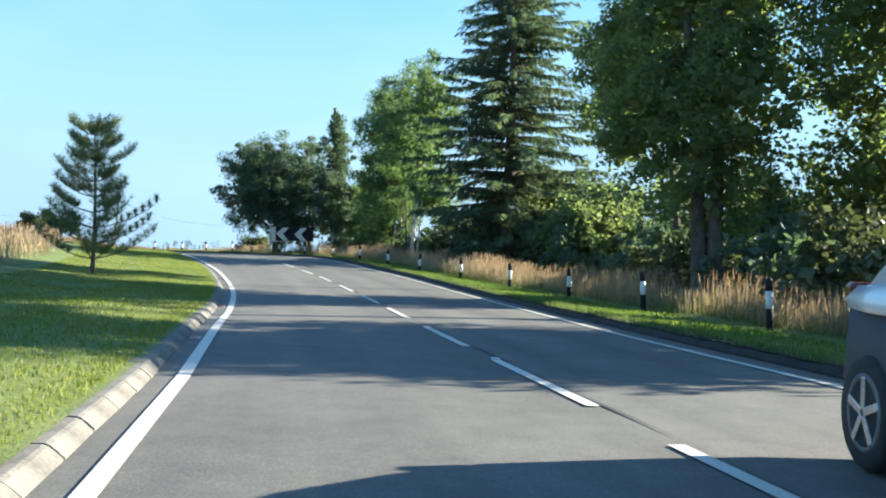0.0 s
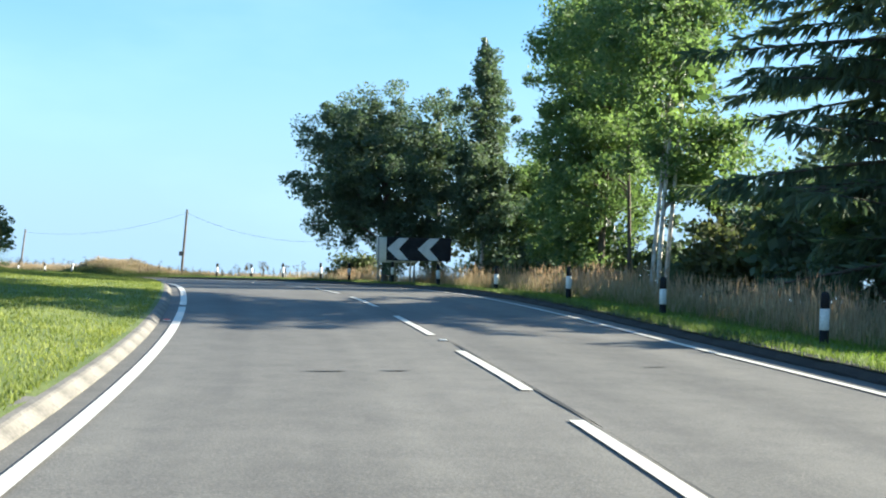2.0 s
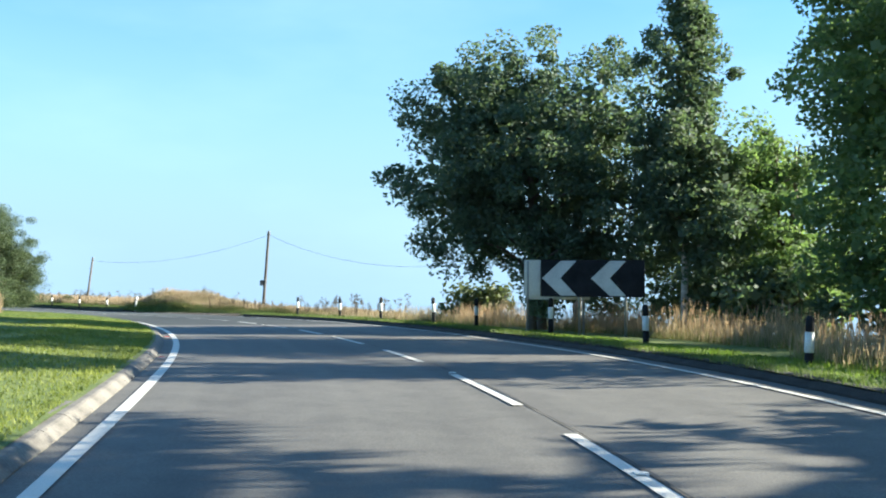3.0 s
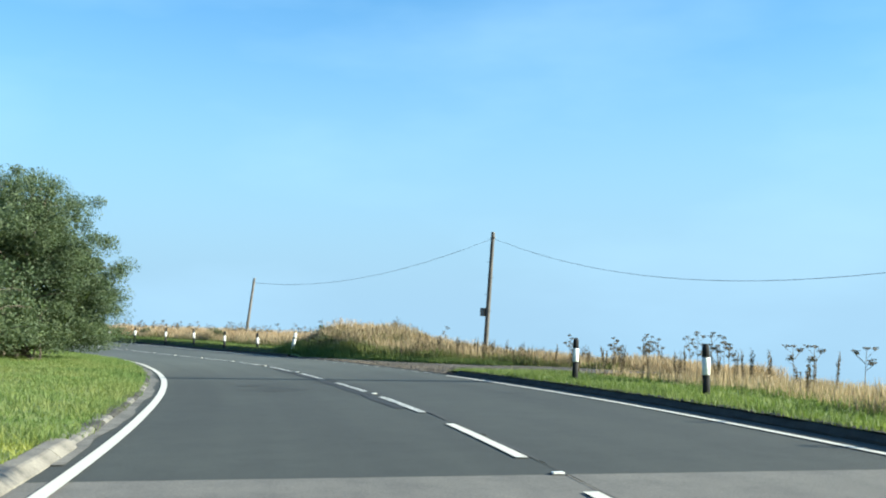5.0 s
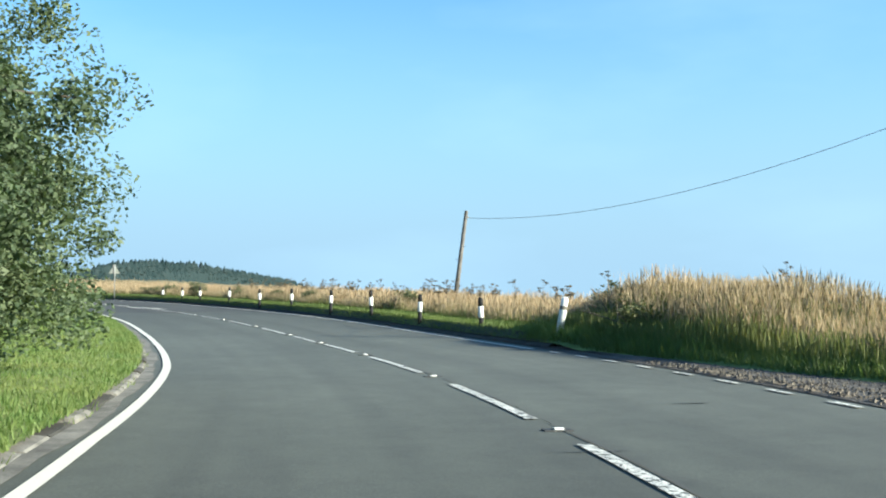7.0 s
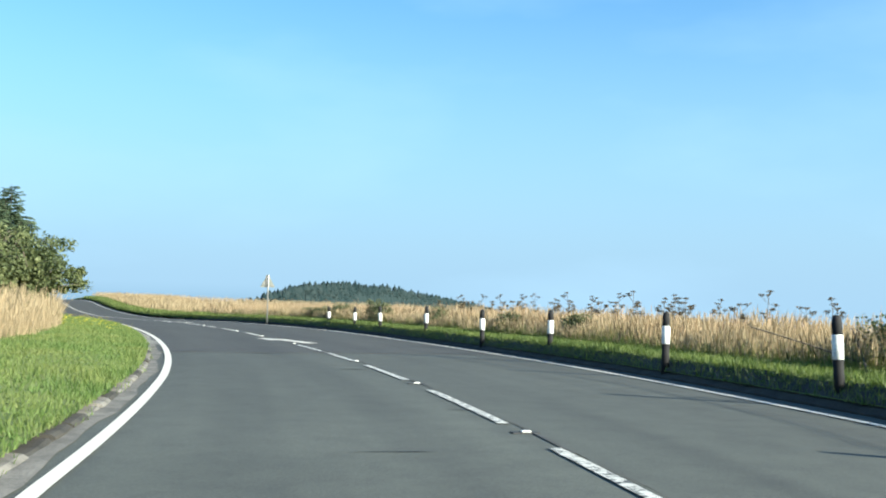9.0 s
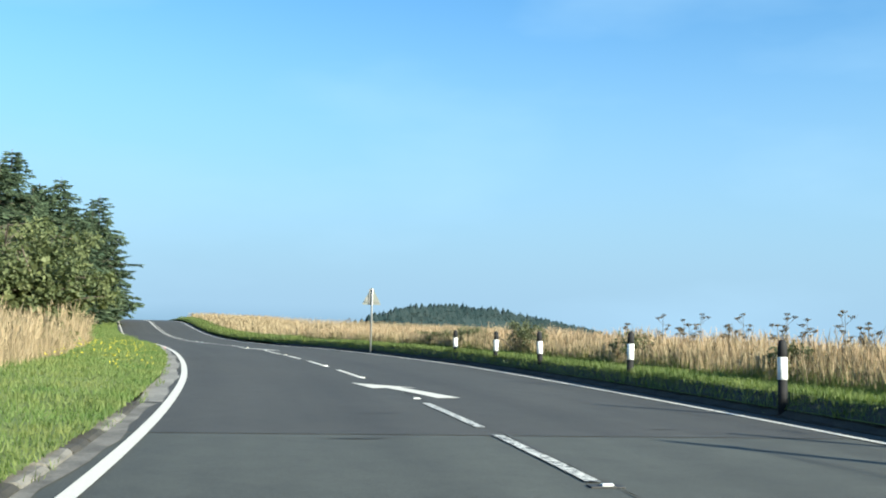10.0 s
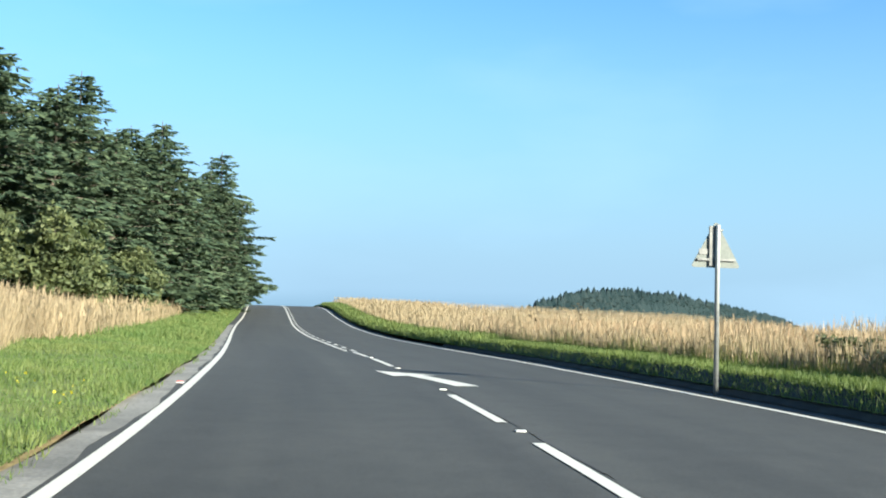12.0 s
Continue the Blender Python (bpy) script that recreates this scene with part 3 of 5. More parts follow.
sheet_h = np.where(np.abs(sheet_o) < 8, np.minimum(sheet_h, sheet_z - 0.3), sheet_h)
wide, tall = len(gx), len(gy)
ii, jj = np.meshgrid(np.arange(wide - 1), np.arange(tall - 1))
corner = (jj * wide + ii).ravel()
ground = new("ground", fast_mesh("ground", np.c_[flat_x, flat_y, sheet_h], np.stack([corner, corner + 1, corner + wide + 1, corner + wide], 1), M_FIELD, smooth_shade=True))
tagged(ground, "rough pasture and dry grassland reaching the horizon", "ground", kind="structure")


def ribbon(name, s, columns, mat, heights=None):
    """A sheet along the road from columns of off; heights per column above the road, or the land's own."""
    cols = []
    for k, o in enumerate(columns):
        p = on_road(s, o)
        if heights is None:
            p[:, 2] = ground_height(p[:, 0], p[:, 1])
        else:
            p[:, 2] += heights[k]
        cols.append(p)
    n, k = len(s), len(cols)
    a = (np.arange(n - 1)[:, None] * k + np.arange(k - 1)[None]).ravel()
    faces = np.stack([a, a + 1, a + k + 1, a + k], 1)
    me = fast_mesh(name, np.stack(cols, 1).reshape(-1, 3), faces, mat, smooth_shade=True)
    across = np.stack([np.broadcast_to(o, len(s)) for o in columns], 1).ravel()
    uv = np.stack([across, np.repeat(s, k)], 1)[faces.ravel()]
    me.uv_layers.new(name="lane").data.foreach_set("uv", uv.astype(np.float32).ravel())
    return new(name, me)


S_ALL = np.arange(20, 425, 0.75)
WIDE = (0.02, 0.15, 0.5, 1.0, 1.6, 2.4, 3.3, 4.4, 5.6, 7.0, 8.4)
verge_l = ribbon("verge_left", S_ALL, [left_edge(S_ALL) - w for w in WIDE], M_SOIL_GRASS)
tagged(verge_l, "mown grass verge beside the concrete kerb", "verge", kind="structure")
verge_r = ribbon("verge_right", S_ALL, [right_edge(S_ALL) + w for w in WIDE], M_SOIL_GRASS)
tagged(verge_r, "narrow green grass verge below dry tall grass", "verge", kind="structure")

# strip of earth whose dark colour includes the shade along the outer kerb
for soil_s in (np.arange(90, 198.2, 0.6), np.arange(219.5, 330, 0.6)):
    soil = ribbon("verge_soil", soil_s, [right_edge(soil_s) + w + 0.06 * np.sin(soil_s * 2.3 + w * 9) * w / 0.5 for w in ((0.03, 0.2, 0.42) if soil_s[0] < 100 else (0.03, 0.13, 0.27))], M_KERB_DARK)
    soil.location.z = 0.008
    tagged(soil, "bare earth along the kerb's back, coloured darker for the bank's shade", "soil", kind="structure")

# ---------------------------------------------------------------- road
JOIN_S = 248.0                   # the newer surfacing begins here
S_PALE, S_OLD, S_NEW = np.r_[np.arange(20, 178, 0.75), 178], np.r_[np.arange(178, JOIN_S, 0.75), JOIN_S], np.r_[JOIN_S, np.arange(JOIN_S + 0.5, 425, 0.75)]
for s, mat, up, words in ((S_PALE, M_ROAD_PALE, 0.0, "sun-bleached grey asphalt carriageway round the bend"), (S_OLD, M_ROAD_OLD, 0.0, "worn grey asphalt carriageway with a centre joint"), (S_NEW, M_ROAD_NEW, 0.004, "newer dark asphalt carriageway running to a crest")):
    road = ribbon("road", s, [left_edge(s) - 0.05, left_line(s), -1.8, 0 * s, 1.8, right_line(s), right_edge(s) + 0.06], mat, [up] * 7)
    tagged(road, words, "road", kind="structure")
bay_s = np.arange(BAY[0] - 1, BAY[1] + 0.5, 0.5)
bay_deep = np.interp(bay_s, [198, 203, 204.5, 207, 211, 216, 219], [10.2, 9.2, 7.9, 6.7, 5.6, 5.1, 4.7])
bay = ribbon("layby", bay_s, [right_line(bay_s) + 0.25, right_line(bay_s) + 0.6, 0.5 * (right_line(bay_s) + bay_deep), bay_deep + 0.1, bay_deep + 0.6], M_GRAVEL, [0.012, 0.035, 0.045, 0.045, 0.0])
tagged(bay, "loose brown gravel lay-by at the road's edge", "layby", kind="structure")
joint = ribbon("centre_joint", np.arange(90, 300, 0.75), [0.095 + 0.02 * np.sin(np.arange(90, 300, 0.75) * 1.7), 0.112 + 0.02 * np.sin(np.arange(90, 300, 0.75) * 1.3)], M_JOINT, [0.009, 0.009])
tagged(joint, "dark tarred joint along the carriageway's middle", "road joint", kind="structure")
for edge_s, mat, inner, words in ((np.arange(179, 252.2, 0.75), M_GRIT, 0.17, "pale grit washed along the kerb"), (np.arange(252, 330, 0.75), M_HAUNCH, 0.13, "grey concrete haunch beside the edge line")):
    grit = ribbon("edge_grit", edge_s, [left_edge(edge_s) - 0.06 + 0.05 * np.sin(edge_s * 0.9 + 1), left_line(edge_s) - inner + 0.04 * np.sin(edge_s * 1.1) + 0.025 * np.sin(edge_s * 2.9)], mat, [0.01, 0.009])
    tagged(grit, words, "grit", kind="structure")


def marking(name, outline, mat=None, label="", up=0.012):
    """A painted shape on the road from (s, off) corners."""
    p = on_road([a for a, _ in outline], np.array([b for _, b in outline]), up)
    bm = bmesh.new()
    bm.faces.new([bm.verts.new(v) for v in p])
    me = bpy.data.meshes.new(name)
    bm.to_mesh(me)
    bm.free()
    me.materials.append(mat or M_PAINT)
    return tagged(new(name, me), label or "white painted line on the asphalt", "road marking", kind="structure")


def long_line(name, s0, s1, off, width, label, mat=None, up=0.012):
    s = np.arange(s0, s1, 0.5)
    o = off(s) if callable(off) else off + 0 * s
    line = ribbon(name, s, [o - width / 2, o + width / 2], mat or M_PAINT, [up, up])
    return tagged(line, label, "road marking", kind="structure")


long_line("edge_line_left", 40, 122.3, left_line, 0.13, "solid white edge line beside the kerb")
long_line("edge_line_left", 122.55, 143.75, left_line, 0.13, "solid white edge line beside the kerb")
long_line("edge_line_left", 144.0, 424, left_line, 0.13, "solid white edge line beside the kerb")
long_line("edge_line_right", 40, 198.0, right_line, 0.11, "thin solid white edge line by the far verge")
long_line("edge_line_right", 219.0, 424, right_line, 0.12, "thin solid white edge line by the far verge")
for k in range(14):
    a = 198.9 + 1.42 * k
    marking("layby_dash", [(a, right_line(a) - 0.05), (a, right_line(a) + 0.05), (a + 0.62, right_line(a + 0.62) + 0.05), (a + 0.62, right_line(a + 0.62) - 0.05)], M_PAINT_OLD, "short worn white dash along the lay-by", 0.016)
DASHES = [(82.2, 85.8), (87.6, 91.2), (93.0, 96.6), (98.3, 101.9), (103.6, 107.2), (109.4, 113.0), (115.1, 118.7), (121.2, 124.8), (127.3, 130.9), (132.6, 136.2), (138.4, 142), (144.4, 148), (149.9, 153.5), (156.0, 159.6), (162.2, 165.8), (167.9, 171.5), (173.4, 177.0), (179.1, 182.7), (184.6, 188.4), (190.1, 193.9), (195.8, 199.3), (201.3, 205.3), (207.0, 210.9), (213.0, 217.2), (218.7, 222.2), (223.5, 226.4), (227.9, 231.7), (233.5, 237.5), (239.4, 243.2), (244.7, 248.0), (248.8, 252.4), (259.05, 262.8), (264.4, 268.2), (270.0, 272.8), (274.5, 278.0), (285.3, 288.9), (290.3, 293.6)]
for k, (a, b) in enumerate(DASHES):
    q = np.linspace(a, b, 5)
    w = 0.06
    old = 184 < a < 252
    outline = [(v, -w) for v in q] + [(v, w) for v in q[::-1]]
    marking("centre_dash", outline, M_PAINT_OLD if old else M_PAINT, "worn white centre dash" if old else "white centre dash")
for base, shift in ((253.4, -0.08), (279.6, -0.12)):
    shape = [(0, 0.46), (1.3, 0.27), (2.45, 0.02), (2.25, -0.25), (3.85, -0.42), (2.65, 0.6), (2.62, 0.32), (1.4, 0.6), (0.1, 0.86)]
    marking("lane_arrow", [(base + a, b + shift) for a, b in shape], label="white painted arrow pointing back to the near lane", up=0.015)
long_line("no_passing_line", 294.5, 380, -0.12, 0.11, "solid white line of a double line over the crest")
for k in range(28):
    a = 294.5 + 3.0 * k
    marking("no_passing_dash", [(a, 0.08), (a, 0.19), (a + 1.4, 0.19), (a + 1.4, 0.08)], label="short white dash of a double line")
rng = np.random.default_rng(5)
for k in range(50):
    a = [100, 131, 158, 190, 206, 231, 247, 262][k % 8] + rng.uniform(-5, 5) if k < 34 else rng.uniform(190.4, 194.0)
    b, w, h = rng.uniform(-3.0, 3.0) if k < 34 else rng.uniform(-2.5, -1.2), rng.uniform(0.15, 0.45), rng.uniform(0.02, 0.05)
    marking("tar_streak", [(a, b - w), (a + h, b - w * 0.3), (a + h * 1.3, b + w), (a - h * 0.5, b + w * 0.4)], M_TAR, "small dark scuff on the asphalt", 0.007)

band_s = np.arange(185.5, 203, 0.75)
band = ribbon("tar_band", band_s, [-0.27 + 0.025 * np.sin(band_s * 1.9), -0.045 + 0.015 * np.sin(band_s * 2.7)], M_TAR, [0.006, 0.006])
tagged(band, "dark band where an older centre line was burnt off", "road joint", kind="structure")

# road studs in the gaps of the centre line, and red ones by the kerb
stud = thing("road_stud", on_road(102.0, 0.03)[0], "white plastic road stud on the asphalt", "road stud", "studs along the centre line")
part("base", box_bm(0.13, 0.11, 0.006, (0, 0, 0.006), 0.002), M_JOINT, stud)
part("reflector", box_bm(0.10, 0.07, 0.018, (0, 0, 0.014), 0.005), M_WHITE, stud, "white reflector block")
cast = thing("road_stud", on_road(189.3, 0.03)[0], "white road stud in a dark cast socket", "road stud", "studs along the centre line")
part("socket", box_bm(0.26, 0.13, 0.012, (0, 0, 0.006), 0.004), M_PATCH, cast, "dark cast socket")
part("reflector", box_bm(0.09, 0.06, 0.02, (0.01, 0, 0.016), 0.005), M_WHITE, cast, "white reflector block")
for s in (137.6, 146.3, 153.7, 166.3, 178.0, 189.3, 200.3, 206.2, 212.3, 217.9, 222.9, 227.2, 232.8, 238.7, 244.5, 253.3, 259.3, 265.0, 273.7, 278.9, 284.5, 289.6):
    p, q = on_road([s, s + 0.1], 0.03)
    m = pose(*p, 0, 0, math.degrees(math.atan2(-(q[0] - p[0]), q[1] - p[1])))
    if s == 189.3:
        cast.matrix_world = m
    else:
        copy_thing(cast if 184 < s < 250 else stud, m)
red = thing("edge_stud", on_road(104.3, left_line(104.3) - 0.16)[0], "small red reflecting stud beside the edge line", "road stud", "red studs along the kerb")
part("base", box_bm(0.11, 0.11, 0.014, (0, 0, 0.012), 0.004), M_WHITE, red)
part("reflector", box_bm(0.09, 0.03, 0.02, (0, -0.03, 0.024), 0.004), M_RED, red, "red reflector strip")
for s in (112, 121, 128, 140.4, 157.5, 166.5, 279.5):
    p, q = on_road([s, s + 0.1], left_line(s) - 0.16)
    copy_thing(red, pose(*p, 0, 0, math.degrees(math.atan2(-(q[0] - p[0]), q[1] - p[1]))))

# ---------------------------------------------------------------- marker posts
master = None


def marker_post(tall=0.95):
    root = thing("marker_post", (0, 0, 0), "black plastic verge marker post with a white band", "marker post", "marker posts along the outer verge")
    part("lower_band", lathe_bm([(0.070, -0.25), (0.070, 0.385), (0.065, 0.39)], 14, 0.8), M_BLACK, root, "", True)
    part("white_band", lathe_bm([(0.068, 0.388), (0.074, 0.395), (0.074, 0.695), (0.068, 0.702)], 14, 0.8), M_WHITE, root, "white reflective band", True)
    part("cap", lathe_bm([(0.065, 0.70), (0.069, 0.705), (0.068, 0.86), (0.058, 0.92), (0.039, 0.945), (0.012, 0.952)], 14, 0.8), M_BLACK, root, "rounded black top", True)
    return root


POSTS = [(101.6, 6.4, 0.98), (107.8, 6.35, 0.96), (114.2, 6.3, 0.96), (120.3, 6.4, 0.9), (126.0, 6.2, 0.86), (131.5, 5.85, 0.85), (137.2, 5.62, 0.82), (143.0, 5.65, 0.80), (148.2, 5.58, 0.86), (154.2, 5.68, 0.8), (160.6, 5.9, 0.9), (166.5, 6.05, 1.02), (173.0, 6.3, 0.98), (177.7, 6.5, 1.02), (181.9, 5.8, 1.02), (187.1, 5.72, 1.0), (193.05, 5.57, 1.07), (224.75, 4.85, 1.1), (229.7, 4.7, 1.13), (235.15, 4.8, 1.18), (240.2, 4.78, 1.16), (246.4, 5.0, 1.14), (250.6, 4.75, 1.1), (256.8, 5.03, 1.15), (262.1, 5.0, 1.09), (265.95, 5.06, 1.05), (270.2, 5.1, 1.04)]
rng = np.random.default_rng(11)
for k, (s, off, top) in enumerate(POSTS):
    p, q = on_road([s, s + 0.1], off, top - 0.95)
    m = pose(*p, rng.uniform(-2, 2), rng.uniform(-2.5, 2.5), math.degrees(math.atan2(-(q[0] - p[0]), q[1] - p[1])) + rng.uniform(-8, 8))
    if k == 0:
        master = marker_post()
        master.matrix_world = m
    else:
        copy_thing(master, m)
p = on_road(219.57, 4.82, 0.2)[0]
pale = thing("marker_post", p, "leaning weathered white marker post at the end of the lay-by", "marker post", "marker posts along the outer verge")
pale.matrix_world = pose(*p, 2, 9, 60)
part("shaft", lathe_bm([(0.085, -0.25), (0.085, 0.78), (0.08, 0.9), (0.05, 0.945)], 14, 0.8), M_WHITE, pale, "", True)
part("band", lathe_bm([(0.087, 0.66), (0.0885, 0.665), (0.0885, 0.74), (0.087, 0.745)], 14, 0.8), M_KERB, pale, "scuffed brown band", True)

# ---------------------------------------------------------------- chevron sign
left_end, right_end = Vector((-23.10, 93.74, 0)), Vector((-20.42, 94.45, 0))
width = (right_end - left_end).length
turn = math.degrees(math.atan2(right_end.y - left_end.y, right_end.x - left_end.x))
foot = ground_height([left_end.x], [left_end.y])[0]
chevron = thing("chevron_sign", (left_end.x, left_end.y, foot), "black bend sign with two white chevrons on steel posts", "road sign", turn=turn)
LOW, HIGH = 1.80 - foot, 2.80 - foot
part("board", box_bm(width, 0.03, HIGH - LOW, (width / 2, 0, (LOW + HIGH) / 2), 0.006), M_SIGN_BLACK, chevron, "black sign face")
for k, x in enumerate((0.03, 1.35)):
    h = HIGH - LOW
    arrow = [(x, LOW + 0.5 * h), (x + 0.50, LOW + 0.97 * h), (x + 0.93, LOW + 0.97 * h), (x + 0.50, LOW + 0.5 * h), (x + 0.93, LOW + 0.03 * h), (x + 0.50, LOW + 0.03 * h)]
    bm = plate_bm(arrow, 0.004)
    bmesh.ops.translate(bm, verts=bm.verts[:], vec=(0, -0.0215, 0))
    part("chevron", bm, M_SIGN_WHITE, chevron, "white chevron pointing along the bend")
for x, r in ((1.04, 0.038), (2.27, 0.038)):
    bm = lathe_bm([(r, -0.4), (r, HIGH - 0.05), (r * 0.8, HIGH - 0.03)], 10)
    bmesh.ops.translate(bm, verts=bm.verts[:], vec=(x, 0.06, 0))
    part("post", bm, M_STEEL, chevron, "", True)
# the second board stands behind, turned towards the other lane
back = thing("bend_sign_back", (left_end.x - 0.5, left_end.y - 0.02, foot), "pale back of a second bend sign on steel posts", "road sign", turn=turn + 14)
part("board", box_bm(1.9, 0.03, 1.0, (0.98, 0.30, 1.53), 0.006), M_SIGN_BACK, back)
part("edge_panel", box_bm(0.44, 0.05, 1.0, (0.26, 0.20, 1.52), 0.008), M_SIGN_PALE, back, "pale beige end panel of the sign")
part("rail", box_bm(1.75, 0.05, 0.09, (0.98, 0.25, 0.98), 0.008), M_SIGN_PALE, back, "lower fixing rail")
for x in (0.13, 0.85, 1.7):
    bm = lathe_bm([(0.038, -0.4), (0.038, 1.98), (0.03, 2.0)], 10)
    bmesh.ops.translate(bm, verts=bm.verts[:], vec=(x, 0.2 if x < 0.5 else 0.35, 0))
    part("post", bm, M_STEEL, back, "", True)

# ---------------------------------------------------------------- warning sign seen from behind
sx, sy = -126.73, 139.22
sz = ground_height([sx], [sy])[0]
warning = thing("warning_sign", (sx, sy, sz), "triangular warning sign seen from behind on a steel pole", "road sign", turn=83)
bm = lathe_bm([(0.038, -0.5), (0.038, 2.74 - sz - 0.02), (0.03, 2.74 - sz)], 12)
part("pole", bm, M_STEEL, warning, "galvanised pole", True)
tz = 2.74 - sz - 0.66
tri = [(-0.36, tz), (-0.385, tz + 0.03), (-0.02, tz + 0.69), (0.02, tz + 0.69), (0.385, tz + 0.03), (0.36, tz)]
bm = plate_bm(tri, 0.012)
bmesh.ops.translate(bm, verts=bm.verts[:], vec=(0, 0.07, 0))
part("plate", bm, M_SIGN_BACK, warning, "pale triangular sign back")
for z, w in ((tz + 0.12, 0.62), (tz + 0.58, 0.2)):
    part("bracket", box_bm(w, 0.035, 0.035, (0, 0.05, z), 0.004), M_STEEL_DARK, warning, "dark fixing rail")
part("spine", box_bm(0.1, 0.03, 0.62, (-0.07, 0.045, tz + 0.33), 0.004), M_STEEL_DARK, warning, "dark flat strap")
part("tag", box_bm(0.15, 0.008, 0.09, (-0.2, 0.062, tz + 0.24), 0.002), M_STEEL_DARK, warning, "small dark plate")

# ---------------------------------------------------------------- poles and wires


def wood_pole(foot, top, label, radius=0.13):
    foot, top = Vector(foot), Vector(top)
    root = thing("telegraph_pole", foot, label, "utility pole", "poles of the overhead line")
    d = top - foot
    t = np.linspace(0, 1, 7)[:, None]
    line = np.array([0, 0, -0.5]) * (1 - t) + np.array(d) * t
    child("shaft", fast_mesh("shaft", *tube(line, np.linspace(radius, radius * 0.72, 7), 12), M_POLE, smooth_shade=True), root)
    top_bm = lathe_bm([(radius * 0.74, -0.02), (radius * 0.7, 0.03), (0.02, 0.05)], 12)
    bmesh.ops.translate(top_bm, verts=top_bm.verts[:], vec=d)
    part("cap", top_bm, M_STEEL_DARK, root, "weathered metal cap", True)
    for k in range(4):
        at = d * (0.38 + 0.13 * k)
        part("step", box_bm(0.26, 0.02, 0.02, at + Vector((0.12 * (-1) ** k, 0, 0)), 0.003), M_STEEL_DARK, root, "short climbing peg")
    part("insulator", box_bm(0.3, 0.06, 0.06, d - Vector((0, 0, 0.25)), 0.01), M_STEEL_DARK, root, "dark cable bracket")
    return root, d


A_TOP, B_TOP, C_TOP = Vector((-62.1, 133.14, 6.36)), Vector((-85.86, 137.94, 4.62)), Vector((-31.7, 119.9, 11.6))
pa, da = wood_pole((-62.66, 133.2, ground_height([-62.66], [133.2])[0]), A_TOP, "weathered timber telegraph pole with a small box")
part("junction_box", box_bm(0.24, 0.22, 0.42, da * 0.37 + Vector((-0.2, -0.1, 0)), 0.03), M_STEEL_DARK, pa, "grey cable box")
wood_pole((-85.2, 136.6, ground_height([-85.2], [136.6])[0]), B_TOP, "leaning weathered timber telegraph pole", 0.11)
wood_pole((-31.7, 119.8, ground_height([-31.7], [119.8])[0]), C_TOP, "tall timber telegraph pole beside the trees", 0.26)


def wire(a, b, sag, label):
    t = np.linspace(0, 1, 26)[:, None]
    p = np.array(a) * (1 - t) + np.array(b) * t
    p[:, 2] -= sag * 4 * (t * (1 - t))[:, 0]
    ob = new("overhead_cable", fast_mesh("overhead_cable", *tube(p, 0.009, 5), M_WIRE, smooth_shade=True))
    tagged(ob, label, "cable", "overhead cables")


drop = Vector((0, 0, 0.27))
wire(A_TOP - drop, B_TOP - drop, 0.9, "sagging black cable between two timber poles")
wire(A_TOP - drop, C_TOP - Vector((0, 0, 7.0)), 1.9, "sagging black cable towards the tall pole")


def at_road(s, off):
    p = on_road(s, off)[0]
    return (p[0], p[1], ground_height([p[0]], [p[1]])[0])


# ---------------------------------------------------------------- trees beside the outer verge
broadleaf("oak_tree", at_road(105.0, 11.6), "large green broadleaf tree overhanging the verge",
          [(0.5, -1.1, 4.4, 2.9, 2.9, 2.4), (-0.7, 1.4, 4.4, 2.8, 2.8, 2.4), (0.5, -2.4, 3.4, 2.0, 2.0, 1.6), (0.0, 0.0, 8.2, 4.2, 4.2, 3.0), (-0.6, 2.4, 9.4, 3.2, 3.2, 2.6)], 21, 44000, 0.2, M_LEAF_OAK, M_BARK, 0.34, clumps=420, clump_r=0.65)
broadleaf("oak_tree", at_road(118.0, 9.6), "tall spreading broadleaf tree leaning over the verge",
          [(0.0, 0.0, 3.4, 2.3, 2.3, 2.0), (-0.7, 0.5, 5.6, 2.9, 2.9, 2.2), (0.9, -0.5, 6.0, 2.6, 2.6, 2.4), (-2.2, 2.5, 7.0, 2.1, 2.1, 1.8), (-0.1, 1.7, 8.8, 3.4, 3.4, 2.8), (-1.6, 3.0, 9.8, 2.6, 2.6, 2.2), (-0.3, 2.1, 11.8, 3.2, 3.2, 2.2), (-1.9, 1.3, 5.0, 1.7, 1.7, 1.3)], 27, 46000, 0.17, M_LEAF_OAK, M_BARK, 0.3, stems=2, clumps=380, clump_r=0.55)
broadleaf("oak_tree", at_road(116.8, 14.6), "dense dark broadleaf tree behind the leaning one",
          [(0.0, 0.0, 4.0, 2.8, 2.8, 3.2), (0.0, 0.0, 8.0, 3.4, 3.4, 3.2), (0.5, 1.3, 10.6, 3.0, 3.0, 2.4)], 25, 26000, 0.20, M_LEAF_OAK, M_BARK, 0.28, clumps=340, clump_r=0.65)
broadleaf("oak_tree", at_road(123.5, 11.5), "slender broadleaf tree with a high crown leaning forwards",
          [(-1.7, 1.0, 8.2, 2.5, 2.5, 2.0), (-2.8, 2.8, 6.9, 1.6, 1.6, 1.3), (0.5, 1.4, 10.5, 2.8, 2.8, 2.2), (-2.6, 2.4, 8.6, 1.8, 1.8, 1.6)], 28, 24000, 0.15, M_LEAF_OAK, M_BARK, 0.16, clumps=230, clump_r=0.5)
